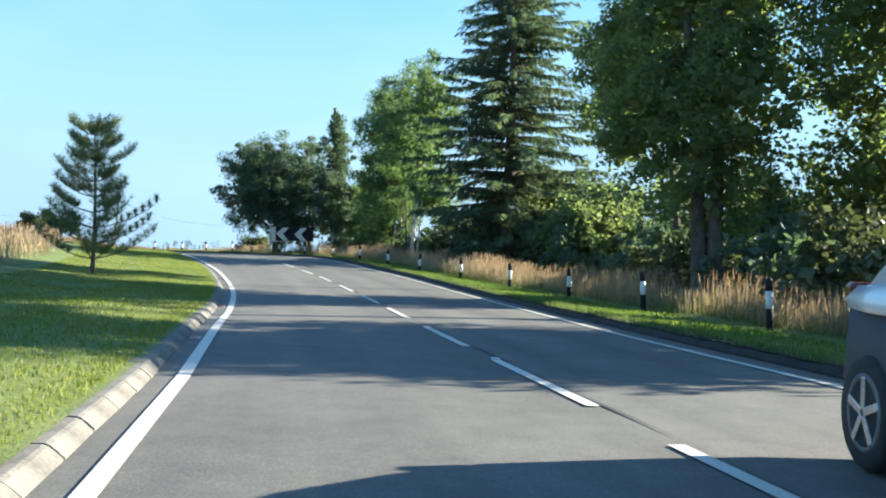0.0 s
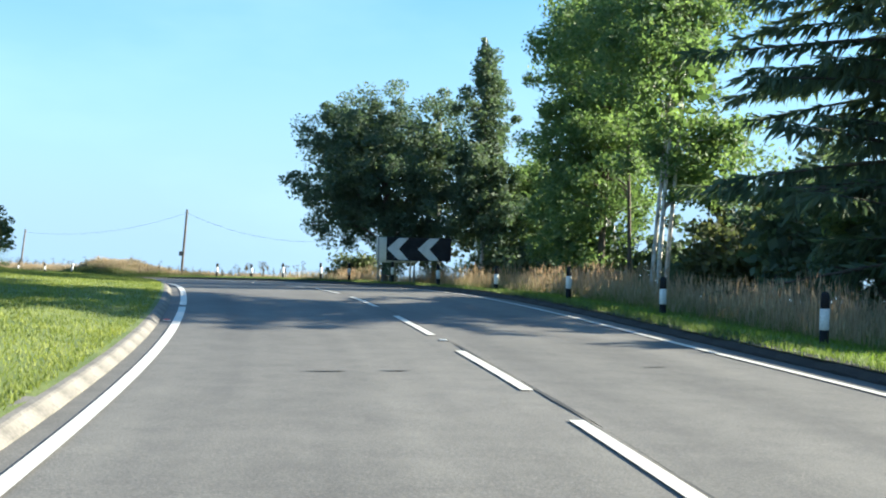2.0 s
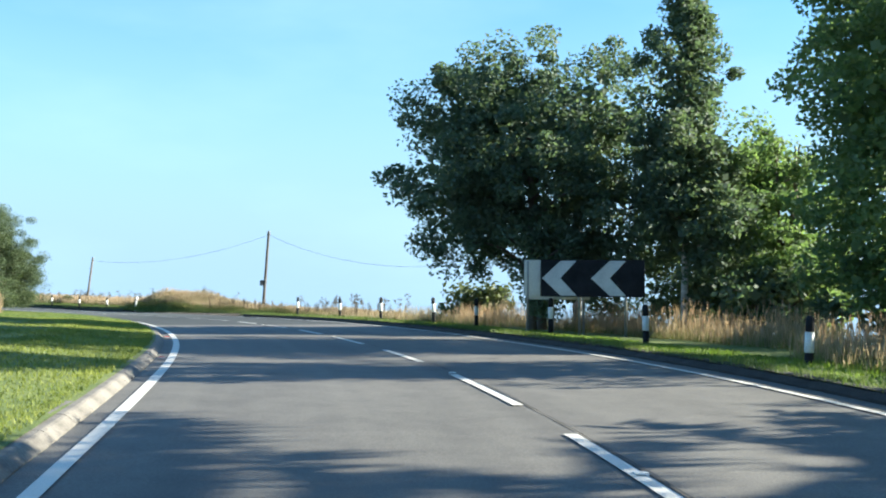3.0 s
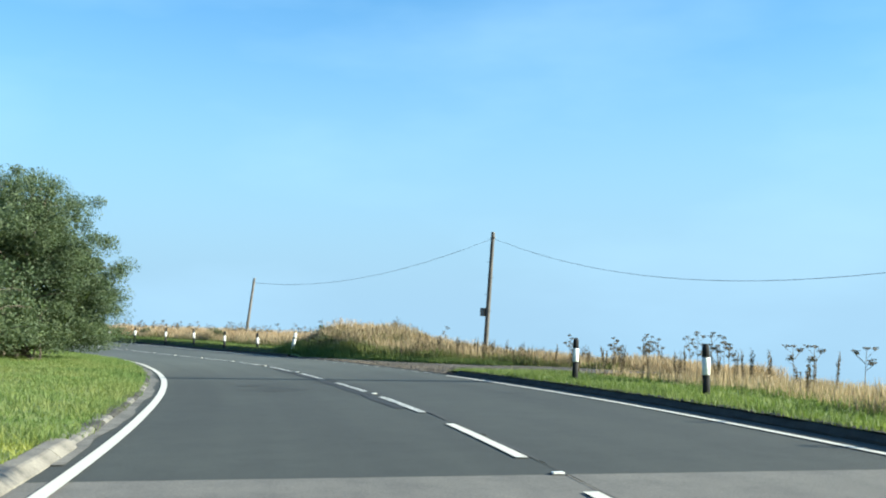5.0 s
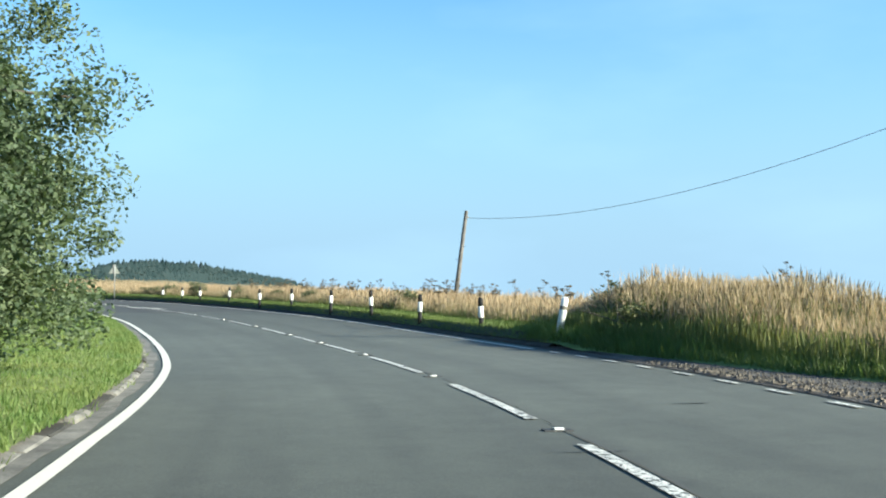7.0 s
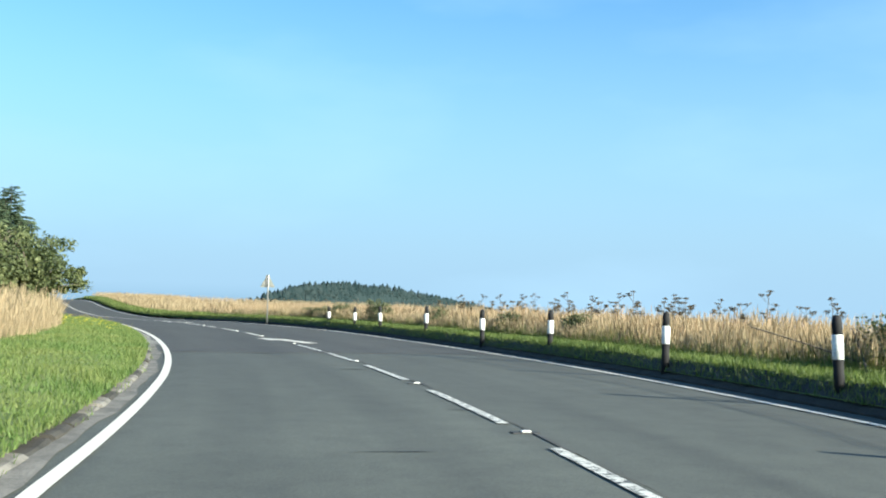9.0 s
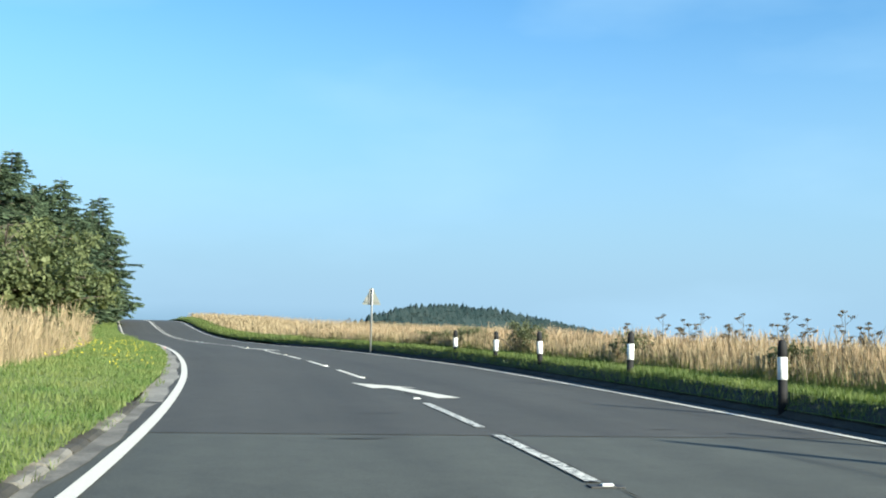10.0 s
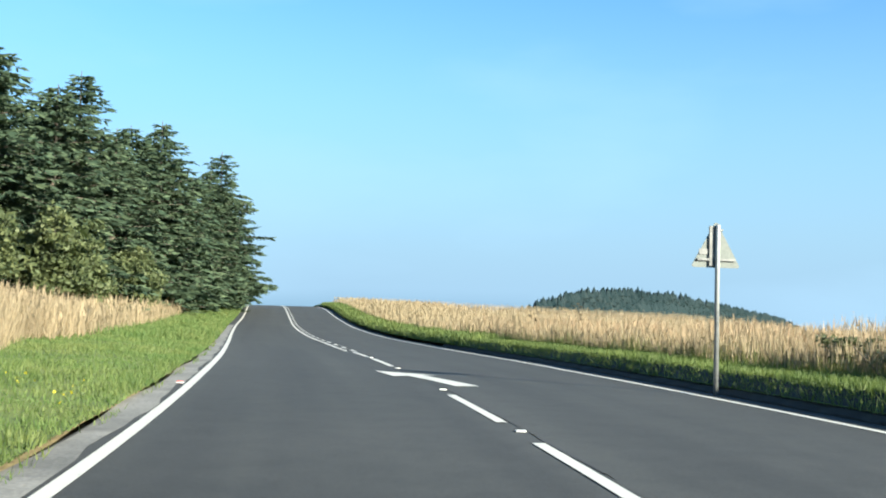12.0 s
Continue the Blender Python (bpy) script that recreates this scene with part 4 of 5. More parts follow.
broadleaf("oak_tree", at_road(111.6, 19.0), "tall dark broadleaf tree with a high crown",
          [(0.0, 0.0, 12.0, 4.4, 4.4, 2.8), (-1.1, 2.3, 11.8, 3.4, 3.4, 2.6)], 24, 18000, 0.24, M_LEAF_OAK, M_BARK, 0.28, clumps=260, clump_r=0.7)
for k, (s, off, r, h) in enumerate([(101.0, 27.0, 3.2, 3.4), (107.5, 25.5, 3.2, 3.3), (113.0, 24.0, 3.2, 3.3), (119.0, 23.0, 3.2, 3.2), (125.0, 23.5, 3.4, 3.8), (131.0, 18.5, 2.4, 2.1), (139.5, 16.0, 2.2, 2.4), (137.0, 14.0, 1.9, 2.0), (126.5, 17.0, 2.2, 1.9), (146.0, 15.0, 2.4, 2.6), (154.5, 17.5, 2.4, 2.6), (149.5, 18.5, 2.4, 2.6)]):
    broadleaf("thicket_tree", at_road(s, off), "dense green scrub tree closing the wood behind the oaks",
              [(0, 0, h, r, r, h), (0.4 * r, 0.5 * r, 1.3 * h, 0.6 * r, 0.6 * r, 0.75 * h), (-0.5 * r, -0.3 * r, 0.7 * h, 0.7 * r, 0.7 * r, 0.7 * h)], 140 + k, 11000, 0.26, M_LEAF_OAK if k % 2 else M_LEAF_DARK, M_BARK, 0.14, stems=3, clumps=170, clump_r=0.6, group="scrub trees behind the oaks")
conifer("larch_tree", at_road(143.4, 12.4), "tall dark conifer with long drooping boughs", M_NEEDLE, seed=31, height=19.5, radius=4.9, base=0.07, step=0.38, droop=0.10, spray=0.5, density=3.2, per=8, taper=0.48, ragged=0.6, wide=0.085, hang=1.5)
for k, (s, off, h, r) in enumerate([(131.5, 19.0, 5.2, 2.0), (134.5, 17.5, 5.0, 2.0), (137.5, 19.0, 5.8, 2.1), (135.0, 22.0, 5.8, 2.1), (141.0, 20.5, 6.8, 2.3), (145.5, 17.5, 6.4, 2.2), (128.5, 20.5, 5.0, 2.0), (139.5, 24.0, 7.0, 2.3), (148.5, 20.0, 6.8, 2.3)]):
    conifer("spruce_tree", at_road(s, off), "young light green conifer in a thicket behind the larch", M_NEEDLE_YOUNG, "young conifers", seed=32 + 100 * k, height=h, radius=r, base=0.02, step=0.34, droop=0.1, spray=0.36, per=8, taper=0.7, ragged=0.4, density=1.6, wide=0.09)
broadleaf("birch_tree", at_road(157.4, 11.3), "tall light green birch with a white trunk",
          [(0, 0, 7.8, 3.0, 3.0, 4.4), (-1.4, 0.8, 5.6, 2.5, 2.5, 3.0), (0.8, -0.6, 10.8, 1.9, 1.9, 3.0), (-0.8, 1.0, 3.4, 2.6, 2.4, 2.2), (-1.6, 1.4, 1.8, 1.9, 1.8, 1.5)], 41, 40000, 0.15, M_LEAF_BIRCH, M_BARK, 0.085, stems=3, droop=0.5, clumps=230, clump_r=0.6)
broadleaf("birch_tree", at_road(161.5, 13.5), "tall light green birch with a white trunk",
          [(0, 0, 8.0, 2.5, 2.5, 4.4), (-1.2, 0.8, 10.4, 1.9, 1.9, 3.0), (0.8, -1.0, 5.6, 2.0, 2.0, 2.0)], 42, 26000, 0.18, M_LEAF_BIRCH, M_BIRCH_BARK, 0.10, stems=3, droop=0.5, clumps=200, clump_r=0.6)
broadleaf("birch_tree", at_road(152.6, 10.6), "light green birch leaning over the verge",
          [(0, 0, 7.2, 2.6, 2.6, 3.4), (0.6, 0.8, 10.0, 2.0, 2.0, 2.8), (0.9, 1.2, 4.2, 2.0, 2.0, 1.6)], 43, 24000, 0.16, M_LEAF_BIRCH, M_BIRCH_BARK, 0.09, stems=3, droop=0.5, clumps=150, clump_r=0.55)
broadleaf("sycamore_tree", (-25.0, 97.9, ground_height([-25.0], [97.9])[0]), "round dark broadleaf tree behind the chevron sign",
          [(-0.4, -0.2, 5.9, 3.9, 3.9, 3.4), (-1.6, -0.9, 6.8, 2.5, 2.5, 2.0), (-2.1, -1.3, 4.8, 2.1, 2.1, 2.0), (1.6, 1.2, 6.6, 2.8, 2.8, 2.6), (0.8, 0.6, 3.8, 3.6, 3.6, 2.4), (-1.6, -0.6, 3.4, 2.5, 2.5, 1.7), (1.7, 0.5, 2.0, 2.8, 2.8, 1.8)], 44, 74000, 0.145, M_LEAF_DARK, M_BARK, 0.22, stems=2, clumps=430, clump_r=0.52)
broadleaf("rowan_tree", (-20.2, 97.6, ground_height([-20.2], [97.6])[0]), "slender pointed tree beside the round dark one",
          [(0, 0, 6.2, 1.5, 1.5, 3.6), (0.1, 0.1, 9.3, 0.75, 0.75, 1.9), (0, 0, 10.8, 0.4, 0.4, 1.0), (0.4, -0.3, 3.6, 1.9, 1.9, 2.0)], 45, 24000, 0.16, M_LEAF_DARK, M_BIRCH_BARK, 0.11, clumps=190, clump_r=0.45)
broadleaf("thicket_tree", at_road(166.6, 13.6), "green scrub tree between the birches and the round tree",
          [(0, 0, 3.6, 2.6, 2.6, 2.8), (-0.8, 1.2, 4.8, 1.8, 1.8, 2.0), (0.5, -0.8, 1.6, 2.4, 2.4, 1.5)], 46, 22000, 0.15, M_LEAF_BIRCH, M_BARK, 0.14, stems=3, clumps=90, clump_r=0.6)
broadleaf("thicket_tree", at_road(170.8, 14.2), "green scrub tree behind the chevron sign",
          [(0, 0, 2.6, 2.6, 2.6, 2.2), (0.8, 0.6, 4.4, 1.8, 1.8, 2.0), (-0.5, 0, 1.2, 2.6, 2.6, 1.2)], 47, 17000, 0.15, M_LEAF_DARK, M_BARK, 0.12, stems=3, clumps=80, clump_r=0.6)
# undergrowth below the trees
bushes = [(99, 12, 1.1, 1.6), (103, 9.8, 1.1, 1.9), (106.5, 9.5, 1.0, 1.7), (110.5, 9.6, 1.2, 2.0), (115, 10.5, 1.2, 1.9), (122.6, 10.4, 1.2, 1.7), (119.5, 9.6, 1.1, 1.6), (123.8, 12.4, 1.3, 1.9), (123.5, 15.5, 1.2, 2.2), (128, 15.5, 1.4, 2.2), (132.5, 14.5, 1.4, 2.2), (136.5, 13.0, 1.5, 2.1), (140, 12.6, 1.4, 2.2), (144.5, 12.3, 1.4, 2.0), (149.5, 12.6, 1.6, 2.0), (152.4, 13.2, 1.2, 1.8), (155.0, 14.5, 1.7, 2.2), (158.5, 14.5, 1.6, 2.2), (147, 16, 1.9, 2.4), (137, 16, 1.9, 2.4), (142, 16.5, 2.0, 2.6), (153.5, 13.5, 1.7, 2.2), (160, 12.0, 1.3, 1.8), (165.5, 11.8, 1.2, 1.8), (178.6, 8.6, 0.95, 1.2), (118, 22, 1.9, 2.6), (123, 26, 2.2, 3.2), (130, 25, 2.2, 3.2), (138, 23, 2.3, 3.2), (108, 22, 3.2, 4)]
for k, (s, off, rz, r) in enumerate(bushes):
    broadleaf("bush", at_road(s, off), "dense dark green undergrowth bush below the trees", [(0, 0, rz * 0.9, r, r, rz), (0.5 * r, 0.3 * r, rz * 0.7, 0.7 * r, 0.7 * r, 0.8 * rz)], 60 + k, int(600 * r * r) + 1000, 0.22, M_LEAF_OLIVE if s > 176 else M_LEAF_DARK if k % 3 else M_BRAMBLE, M_BARK, 0.05, stems=3, clumps=40, clump_r=0.45, category="bush", group="undergrowth bushes")

# ---------------------------------------------------------------- pine and scrub on the inner side
pine_root = thing("pine_tree", (-9.0, 50.9, ground_height([-9.0], [50.9])[0] - 0.15), "small open Scots pine standing in the grass", "tree")
rng = np.random.default_rng(51)
wood, tufts = [tube(np.c_[0.05 * np.sin(np.linspace(0, 4, 8)), np.zeros(8), np.linspace(-0.2, 4.5, 8)], np.linspace(0.075, 0.02, 8), 8)], []
for z in np.arange(0.6, 4.5, 0.46):
    reach = 2.15 * (1 - z / 5.2) ** 0.7 * (0.65 + 0.35 * min(1, z / 1.4))
    for k in range(5):
        a = k * 1.257 + z * 2.1 + rng.uniform(-0.4, 0.4)
        length = reach * rng.uniform(0.45, 1.25)
        u = np.linspace(0, 1, 6)
        path = np.c_[np.cos(a) * length * u, np.sin(a) * length * u, z + length * (0.12 * u + 0.32 * u**2.2)]
        wood.append(tube(path, np.linspace(0.022, 0.008, 6), 4))
        for q in np.linspace(0.45, 1.0, 6):
            c = np.array([np.interp(q, u, path[:, j]) for j in range(3)])
            for side in (-1, 0, 1):
                tip = c + np.array([-np.sin(a) * side * 0.26, np.cos(a) * side * 0.26, 0.08 + 0.16 * q])
                n = 40
                base = c + (tip - c) * rng.uniform(0, 1, n)[:, None]
                tufts.append(base)
base = np.concatenate(tufts)
n = len(base)
d = rng.normal(size=(n, 3)) + [0, 0, 0.9]
d *= (rng.uniform(0.12, 0.2, n) / np.linalg.norm(d, axis=1))[:, None]
e = np.cross(d, rng.normal(size=(n, 3)))
e *= (0.007 / (np.linalg.norm(e, axis=1) + 1e-9))[:, None]
child("trunk", fast_mesh("trunk", *join(wood), M_BARK, smooth_shade=True), pine_root)
child("crown", fast_mesh("crown", np.stack([base - e, base + e, base + d], 1).reshape(-1, 3), np.arange(3 * n).reshape(-1, 3), M_NEEDLE_PINE), pine_root)
broadleaf("bush", at_road(159.0, -10.5), "low reddish scrub beyond the inner verge", [(0, 0, 0.9, 1.8, 1.8, 1.0)], 71, 6000, 0.14, M_LEAF_OLIVE, M_BARK, 0.05, stems=3, clumps=60, clump_r=0.35, category="bush")
broadleaf("bush", at_road(113.5, -12.5), "low reddish scrub beside the small pine", [(0, 0, 0.8, 2.0, 2.0, 0.9)], 72, 5000, 0.14, M_LEAF_OLIVE, M_BARK, 0.05, stems=3, clumps=60, clump_r=0.35, category="bush")
# the large willow clump inside the bend
broadleaf("willow_tree", at_road(209.8, -8.6), "dense grey-green willow reaching over the inner verge",
          [(0, 0, 4.0, 3.8, 3.8, 3.4), (1.0, 1.3, 2.6, 2.6, 2.8, 2.3), (-0.6, -0.6, 4.9, 3.0, 3.0, 2.0), (1.2, 1.8, 3.2, 1.9, 1.9, 1.6), (0.6, 0.6, 1.2, 3.6, 3.6, 1.4), (1.2, 2.2, 1.6, 2.2, 1.9, 1.6), (0.5, 2.9, 2.6, 1.6, 1.5, 1.7), (0.1, 3.4, 1.7, 1.4, 1.3, 1.2), (-0.2, 3.0, 0.9, 1.6, 1.4, 0.9), (-2.0, 1.3, 2.2, 2.4, 2.2, 2.2), (-1.6, 1.0, 4.8, 2.7, 2.4, 2.2), (-0.4, 2.0, 4.2, 2.0, 2.0, 1.9), (-2.2, 1.8, 3.3, 2.3, 2.0, 2.3)], 73, 210000, 0.068, M_LEAF_WILLOW, M_BARK, 0.16, stems=4, clumps=620, clump_r=0.46, cap=6.5)
broadleaf("willow_tree", at_road(205.5, -11.5), "tall grey-green willow inside the bend",
          [(0, 0, 3.3, 3.3, 3.3, 2.5), (-1.5, 0.5, 3.9, 2.5, 2.5, 1.6), (0.5, 0.5, 1.6, 3.6, 3.6, 1.6)], 74, 36000, 0.12, M_LEAF_WILLOW, M_BARK, 0.18, stems=4, clumps=240, clump_r=0.6, cap=5.5)
broadleaf("willow_tree", at_road(199.0, -13.5), "tall grey-green willow inside the bend",
          [(0, 0, 3.2, 3.2, 3.2, 2.7), (0.5, 0.5, 1.6, 3.4, 3.4, 1.6)], 75, 16000, 0.15, M_LEAF_WILLOW, M_BARK, 0.16, stems=4, clumps=120, clump_r=0.55, cap=5.0)
for k, (s, off, h, r) in enumerate([(196.5, -11.0, 1.0, 1.7), (200.5, -9.8, 1.1, 1.8), (204.0, -8.8, 1.1, 1.7), (207.5, -7.9, 1.0, 1.6), (211.5, -7.6, 1.1, 1.7)]):
    broadleaf("bush", at_road(s, off), "low grey-green willow scrub at the willow's foot", [(0, 0, h, r, r, h)], 180 + k, 7000, 0.085, M_LEAF_WILLOW, M_BARK, 0.03, stems=3, clumps=60, clump_r=0.4, category="bush", group="undergrowth bushes")
# olive shrubs further along
for k, (s, off, h, r) in enumerate([(268.5, -7.6, 1.7, 2.0), (272.0, -8.8, 2.2, 2.3), (266.0, -10.5, 2.4, 2.4), (276.5, -8.6, 1.5, 1.7)]):
    broadleaf("shrub", at_road(s, off), "olive green roadside shrub above dry grass", [(0, 0, h, r, r, h), (0.4 * r, -0.3 * r, 0.7 * h, 0.75 * r, 0.75 * r, 0.7 * h)], 80 + k, 11000, 0.14, M_LEAF_OLIVE, M_BARK, 0.07, stems=4, clumps=90, clump_r=0.4, category="bush", group="roadside shrubs")
# ---------------------------------------------------------------- conifer plantation along the inner side
models = []
for k, (h, r) in enumerate(((13.2, 4.6), (12.2, 4.8), (13.9, 4.4))):
    t = conifer("spruce_tree", (0, 0, 0), "dark green plantation spruce with dense boughs", M_NEEDLE_FAR, "plantation spruces", seed=90 + k, height=h, radius=r, base=0.03, step=0.42, droop=0.08, spray=0.72, density=1.15, per=9, taper=0.6, ragged=0.6, wide=0.13, hang=0.45, twig=2.2)
    models.append(t)
rng = np.random.default_rng(97)
SPRUCES = [(-166, 123.0), (-170.5, 125.6), (-175, 126.4), (-179.5, 128.3), (-184.5, 129.0), (-189, 131.0), (-193.5, 132.0), (-198.5, 133.6), (-203, 135.2), (-207.5, 136.3), (-212, 136.6),
           (-161, 119), (-166, 118), (-171.5, 120), (-177, 121.5), (-182.5, 123.5), (-188, 125), (-194, 127), (-200, 128.5), (-206, 130), (-156, 116), (-163, 113), (-172, 114)]
for k, (x, y) in enumerate(SPRUCES):
    m = pose(x, y, ground_height([x], [y])[0] - 0.1, 0, 0, rng.uniform(0, 360))
    scale = rng.uniform(0.88, 1.08)
    if k < 3:
        models[k].matrix_world = m
    else:
        t = copy_thing(models[k % 3], m)
        t.scale = (scale, scale, scale * rng.uniform(0.93, 1.05))
for k, (x, y, r, h) in enumerate([(-163, 126.8, 2.4, 2.6), (-172.5, 129.6, 1.8, 1.9), (-210.5, 138.3, 1.6, 1.7), (-157, 123.5, 2.6, 2.4)]):
    broadleaf("shrub", (x, y, ground_height([x], [y])[0]), "olive scrub at the foot of the plantation", [(0, 0, h, r, r, h)], 110 + k, 6000, 0.24, M_LEAF_OLIVE, M_BARK, 0.07, stems=3, clumps=60, clump_r=0.55, category="bush", group="roadside shrubs")

# ---------------------------------------------------------------- wooded hill far off
hill_s = np.linspace(0, 1, 60)
hx, hy = np.interp(hill_s, [0, 0.35, 1], [-243, -279, -363]), np.interp(hill_s, [0, 0.35, 1], [182, 216, 299])
crest = 5.7 * np.interp(hill_s, [0, 0.06, 0.16, 0.34, 0.46, 0.62, 0.8, 1], [0.45, 0.72, 0.9, 1.0, 0.95, 0.74, 0.5, 0.22])
AFAR, AWAY = Vector((-99.4, 128.1, 1.2)), 1.6           # the hill keeps its bearing and stands further off
rows = []
for d, f in ((-40, 0.0), (-22, 0.45), (-8, 0.9), (0, 1.0), (25, 0.8), (60, 0.0)):
    rows.append(np.c_[hx - 0.63 * d, hy + 0.65 * d, (-3.0 if f else -22.0) + f * (crest + 1.8)])
v = np.array(AFAR) + AWAY * (np.stack(rows, 1).reshape(-1, 3) - np.array(AFAR))
a = (np.arange(59)[:, None] * 6 + np.arange(5)[None]).ravel()
hill = tagged(new("hill", fast_mesh("hill", v, np.stack([a, a + 1, a + 7, a + 6], 1), M_WOOD_FAR, smooth_shade=True)), "low distant hill under woodland, haze-blue in its colour", "hill", kind="structure")
rng = np.random.default_rng(120)
n = 1900
u, w = rng.uniform(0.02, 0.99, n), rng.uniform(-0.75, 0.55, n)
c = np.interp(u, hill_s, crest)
fx = np.interp(u, hill_s, hx) - 0.63 * 30 * w
fy = np.interp(u, hill_s, hy) + 0.65 * 30 * w
fz = -3.0 + (c + 1.8) * (1 - np.abs(w) * 0.75)
ht = AWAY * rng.uniform(1.0, 2.1, n)
fx, fy, fz = (AFAR[k] + AWAY * (q - AFAR[k]) for k, q in enumerate((fx, fy, fz)))
cones = []
for k in range(n):
    z = np.linspace(0, 1, 5)
    r = 0.34 * ht[k] * np.array([0.5, 1.0, 0.75, 0.42, 0.02]) * rng.uniform(0.75, 1.2, 5)
    cones.append(tube(np.c_[np.full(5, fx[k]), np.full(5, fy[k]), fz[k] - 0.2 + z * ht[k]], r, 6))
far = tagged(new("distant_woodland", fast_mesh("distant_woodland", *join(cones), M_WOOD_FAR)), "dark conifer woodland on the distant hill, haze-blue in its colour", "woodland", kind="stuff")

# glowing sheet painted as morning valley mist behind the hill, far beyond everything else
M_MIST_GLOW, mn, ml, mp = material("painted_mist_glow")
mn.remove(mp)
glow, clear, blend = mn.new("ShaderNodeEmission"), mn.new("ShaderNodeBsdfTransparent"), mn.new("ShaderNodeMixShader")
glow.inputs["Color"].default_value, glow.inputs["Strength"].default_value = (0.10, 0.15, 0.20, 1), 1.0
drift = noise_node(mn, ml, 0.004, 4)
lift = mn.new("ShaderNodeTexCoord")
high = mn.new("ShaderNodeSeparateXYZ")
ml.new(lift.outputs["UV"], high.inputs[0])
# the haze thins upwards: emission fades out to clear at the top
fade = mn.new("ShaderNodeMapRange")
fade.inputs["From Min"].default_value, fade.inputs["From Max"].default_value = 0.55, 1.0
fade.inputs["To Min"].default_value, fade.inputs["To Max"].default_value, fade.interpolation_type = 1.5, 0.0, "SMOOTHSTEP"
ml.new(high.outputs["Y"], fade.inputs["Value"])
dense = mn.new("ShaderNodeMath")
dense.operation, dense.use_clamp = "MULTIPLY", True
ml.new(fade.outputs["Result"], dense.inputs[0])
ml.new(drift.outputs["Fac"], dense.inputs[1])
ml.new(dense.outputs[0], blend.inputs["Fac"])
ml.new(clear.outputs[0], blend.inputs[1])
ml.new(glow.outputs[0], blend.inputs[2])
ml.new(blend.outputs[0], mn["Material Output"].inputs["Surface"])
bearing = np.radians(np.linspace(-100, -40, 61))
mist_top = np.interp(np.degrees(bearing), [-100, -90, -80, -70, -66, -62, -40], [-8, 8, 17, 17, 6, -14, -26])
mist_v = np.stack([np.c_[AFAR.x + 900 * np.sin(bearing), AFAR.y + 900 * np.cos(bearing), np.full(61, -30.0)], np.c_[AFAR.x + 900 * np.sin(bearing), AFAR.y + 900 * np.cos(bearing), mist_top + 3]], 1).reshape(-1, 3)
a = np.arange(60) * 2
mist_me = fast_mesh("mist_bank", mist_v, np.stack([a, a + 2, a + 3, a + 1], 1), M_MIST_GLOW)
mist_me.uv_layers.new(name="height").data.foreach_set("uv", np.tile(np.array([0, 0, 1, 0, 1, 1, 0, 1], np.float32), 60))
tagged(new("backdrop_mist", mist_me), "glowing backdrop sheet painted as blue-grey morning mist in the far valley", "backdrop", kind="structure")

# ---------------------------------------------------------------- car in the far lane
CAR_TURN = 17.0
hub = Vector((10.34, 30.30, 0.0)) - (pose(0, 0, 0, 0, 0, CAR_TURN) @ Vector((-0.9, 1.52, 0)))
car = thing("car", (hub.x, hub.y, on_road(94.0, 1.7)[0][2]), "white estate car with dark lower cladding in the oncoming lane", "car", turn=CAR_TURN)


def loft(stations, mat, name, label):
    """A body from cross-sections (y, half widths and heights from sill to top)."""
    bm = bmesh.new()
    rings = []
    for y, sec in stations:
        ring = [bm.verts.new((x, y, z)) for x, z in sec] + [bm.verts.new((-x, y, z)) for x, z in sec[::-1]]
        rings.append(ring)
    for a, b in zip(rings, rings[1:]):
        for i in range(len(a)):
            j = (i + 1) % len(a)
            bm.faces.new((a[i], b[i], b[j], a[j]))
    bm.faces.new(rings[0])
    bm.faces.new(rings[-1][::-1])
    bmesh.ops.recalc_face_normals(bm, faces=bm.faces[:])
    return part(name, bm, mat, car, label, True)


loft([(-2.2, [(0.66, 0.84), (0.72, 0.88), (0.6, 0.92)]), (-2.12, [(0.8, 0.86), (0.86, 0.92), (0.74, 1.0)]), (-1.3, [(0.90, 0.9), (0.91, 0.95), (0.83, 1.03)]), (-0.9, [(0.905, 0.9), (0.92, 0.96), (0.85, 1.04)]), (0.6, [(0.905, 0.9), (0.92, 0.97), (0.86, 1.06)]), (1.6, [(0.90, 0.91), (0.91, 0.98), (0.84, 1.08)]), (2.0, [(0.84, 0.92), (0.86, 0.98), (0.78, 1.06)]), (2.1, [(0.72, 0.92), (0.76, 0.96), (0.66, 1.0)])], M_CAR_WHITE, "body", "glossy white upper body")
loft([(-2.22, [(0.6, 0.26), (0.7, 0.5), (0.68, 0.84)]), (-2.1, [(0.78, 0.24), (0.88, 0.5), (0.86, 0.87)]), (-1.0, [(0.82, 0.22), (0.925, 0.5), (0.915, 0.905)]), (1.0, [(0.82, 0.22), (0.925, 0.5), (0.915, 0.905)]), (1.95, [(0.78, 0.26), (0.88, 0.5), (0.85, 0.92)]), (2.15, [(0.6, 0.3), (0.76, 0.5), (0.72, 0.93)])], M_CAR_DARK, "cladding", "dark lower body and sills")
loft([(-1.15, [(0.7, 1.03), (0.66, 1.06), (0.5, 1.08)]), (-0.35, [(0.78, 1.03), (0.66, 1.4), (0.48, 1.46)]), (0.2, [(0.79, 1.03), (0.65, 1.48), (0.48, 1.54)]), (1.25, [(0.78, 1.05), (0.63, 1.46), (0.46, 1.52)])], M_GLASS_DARK, "glasshouse", "dark tinted windows")
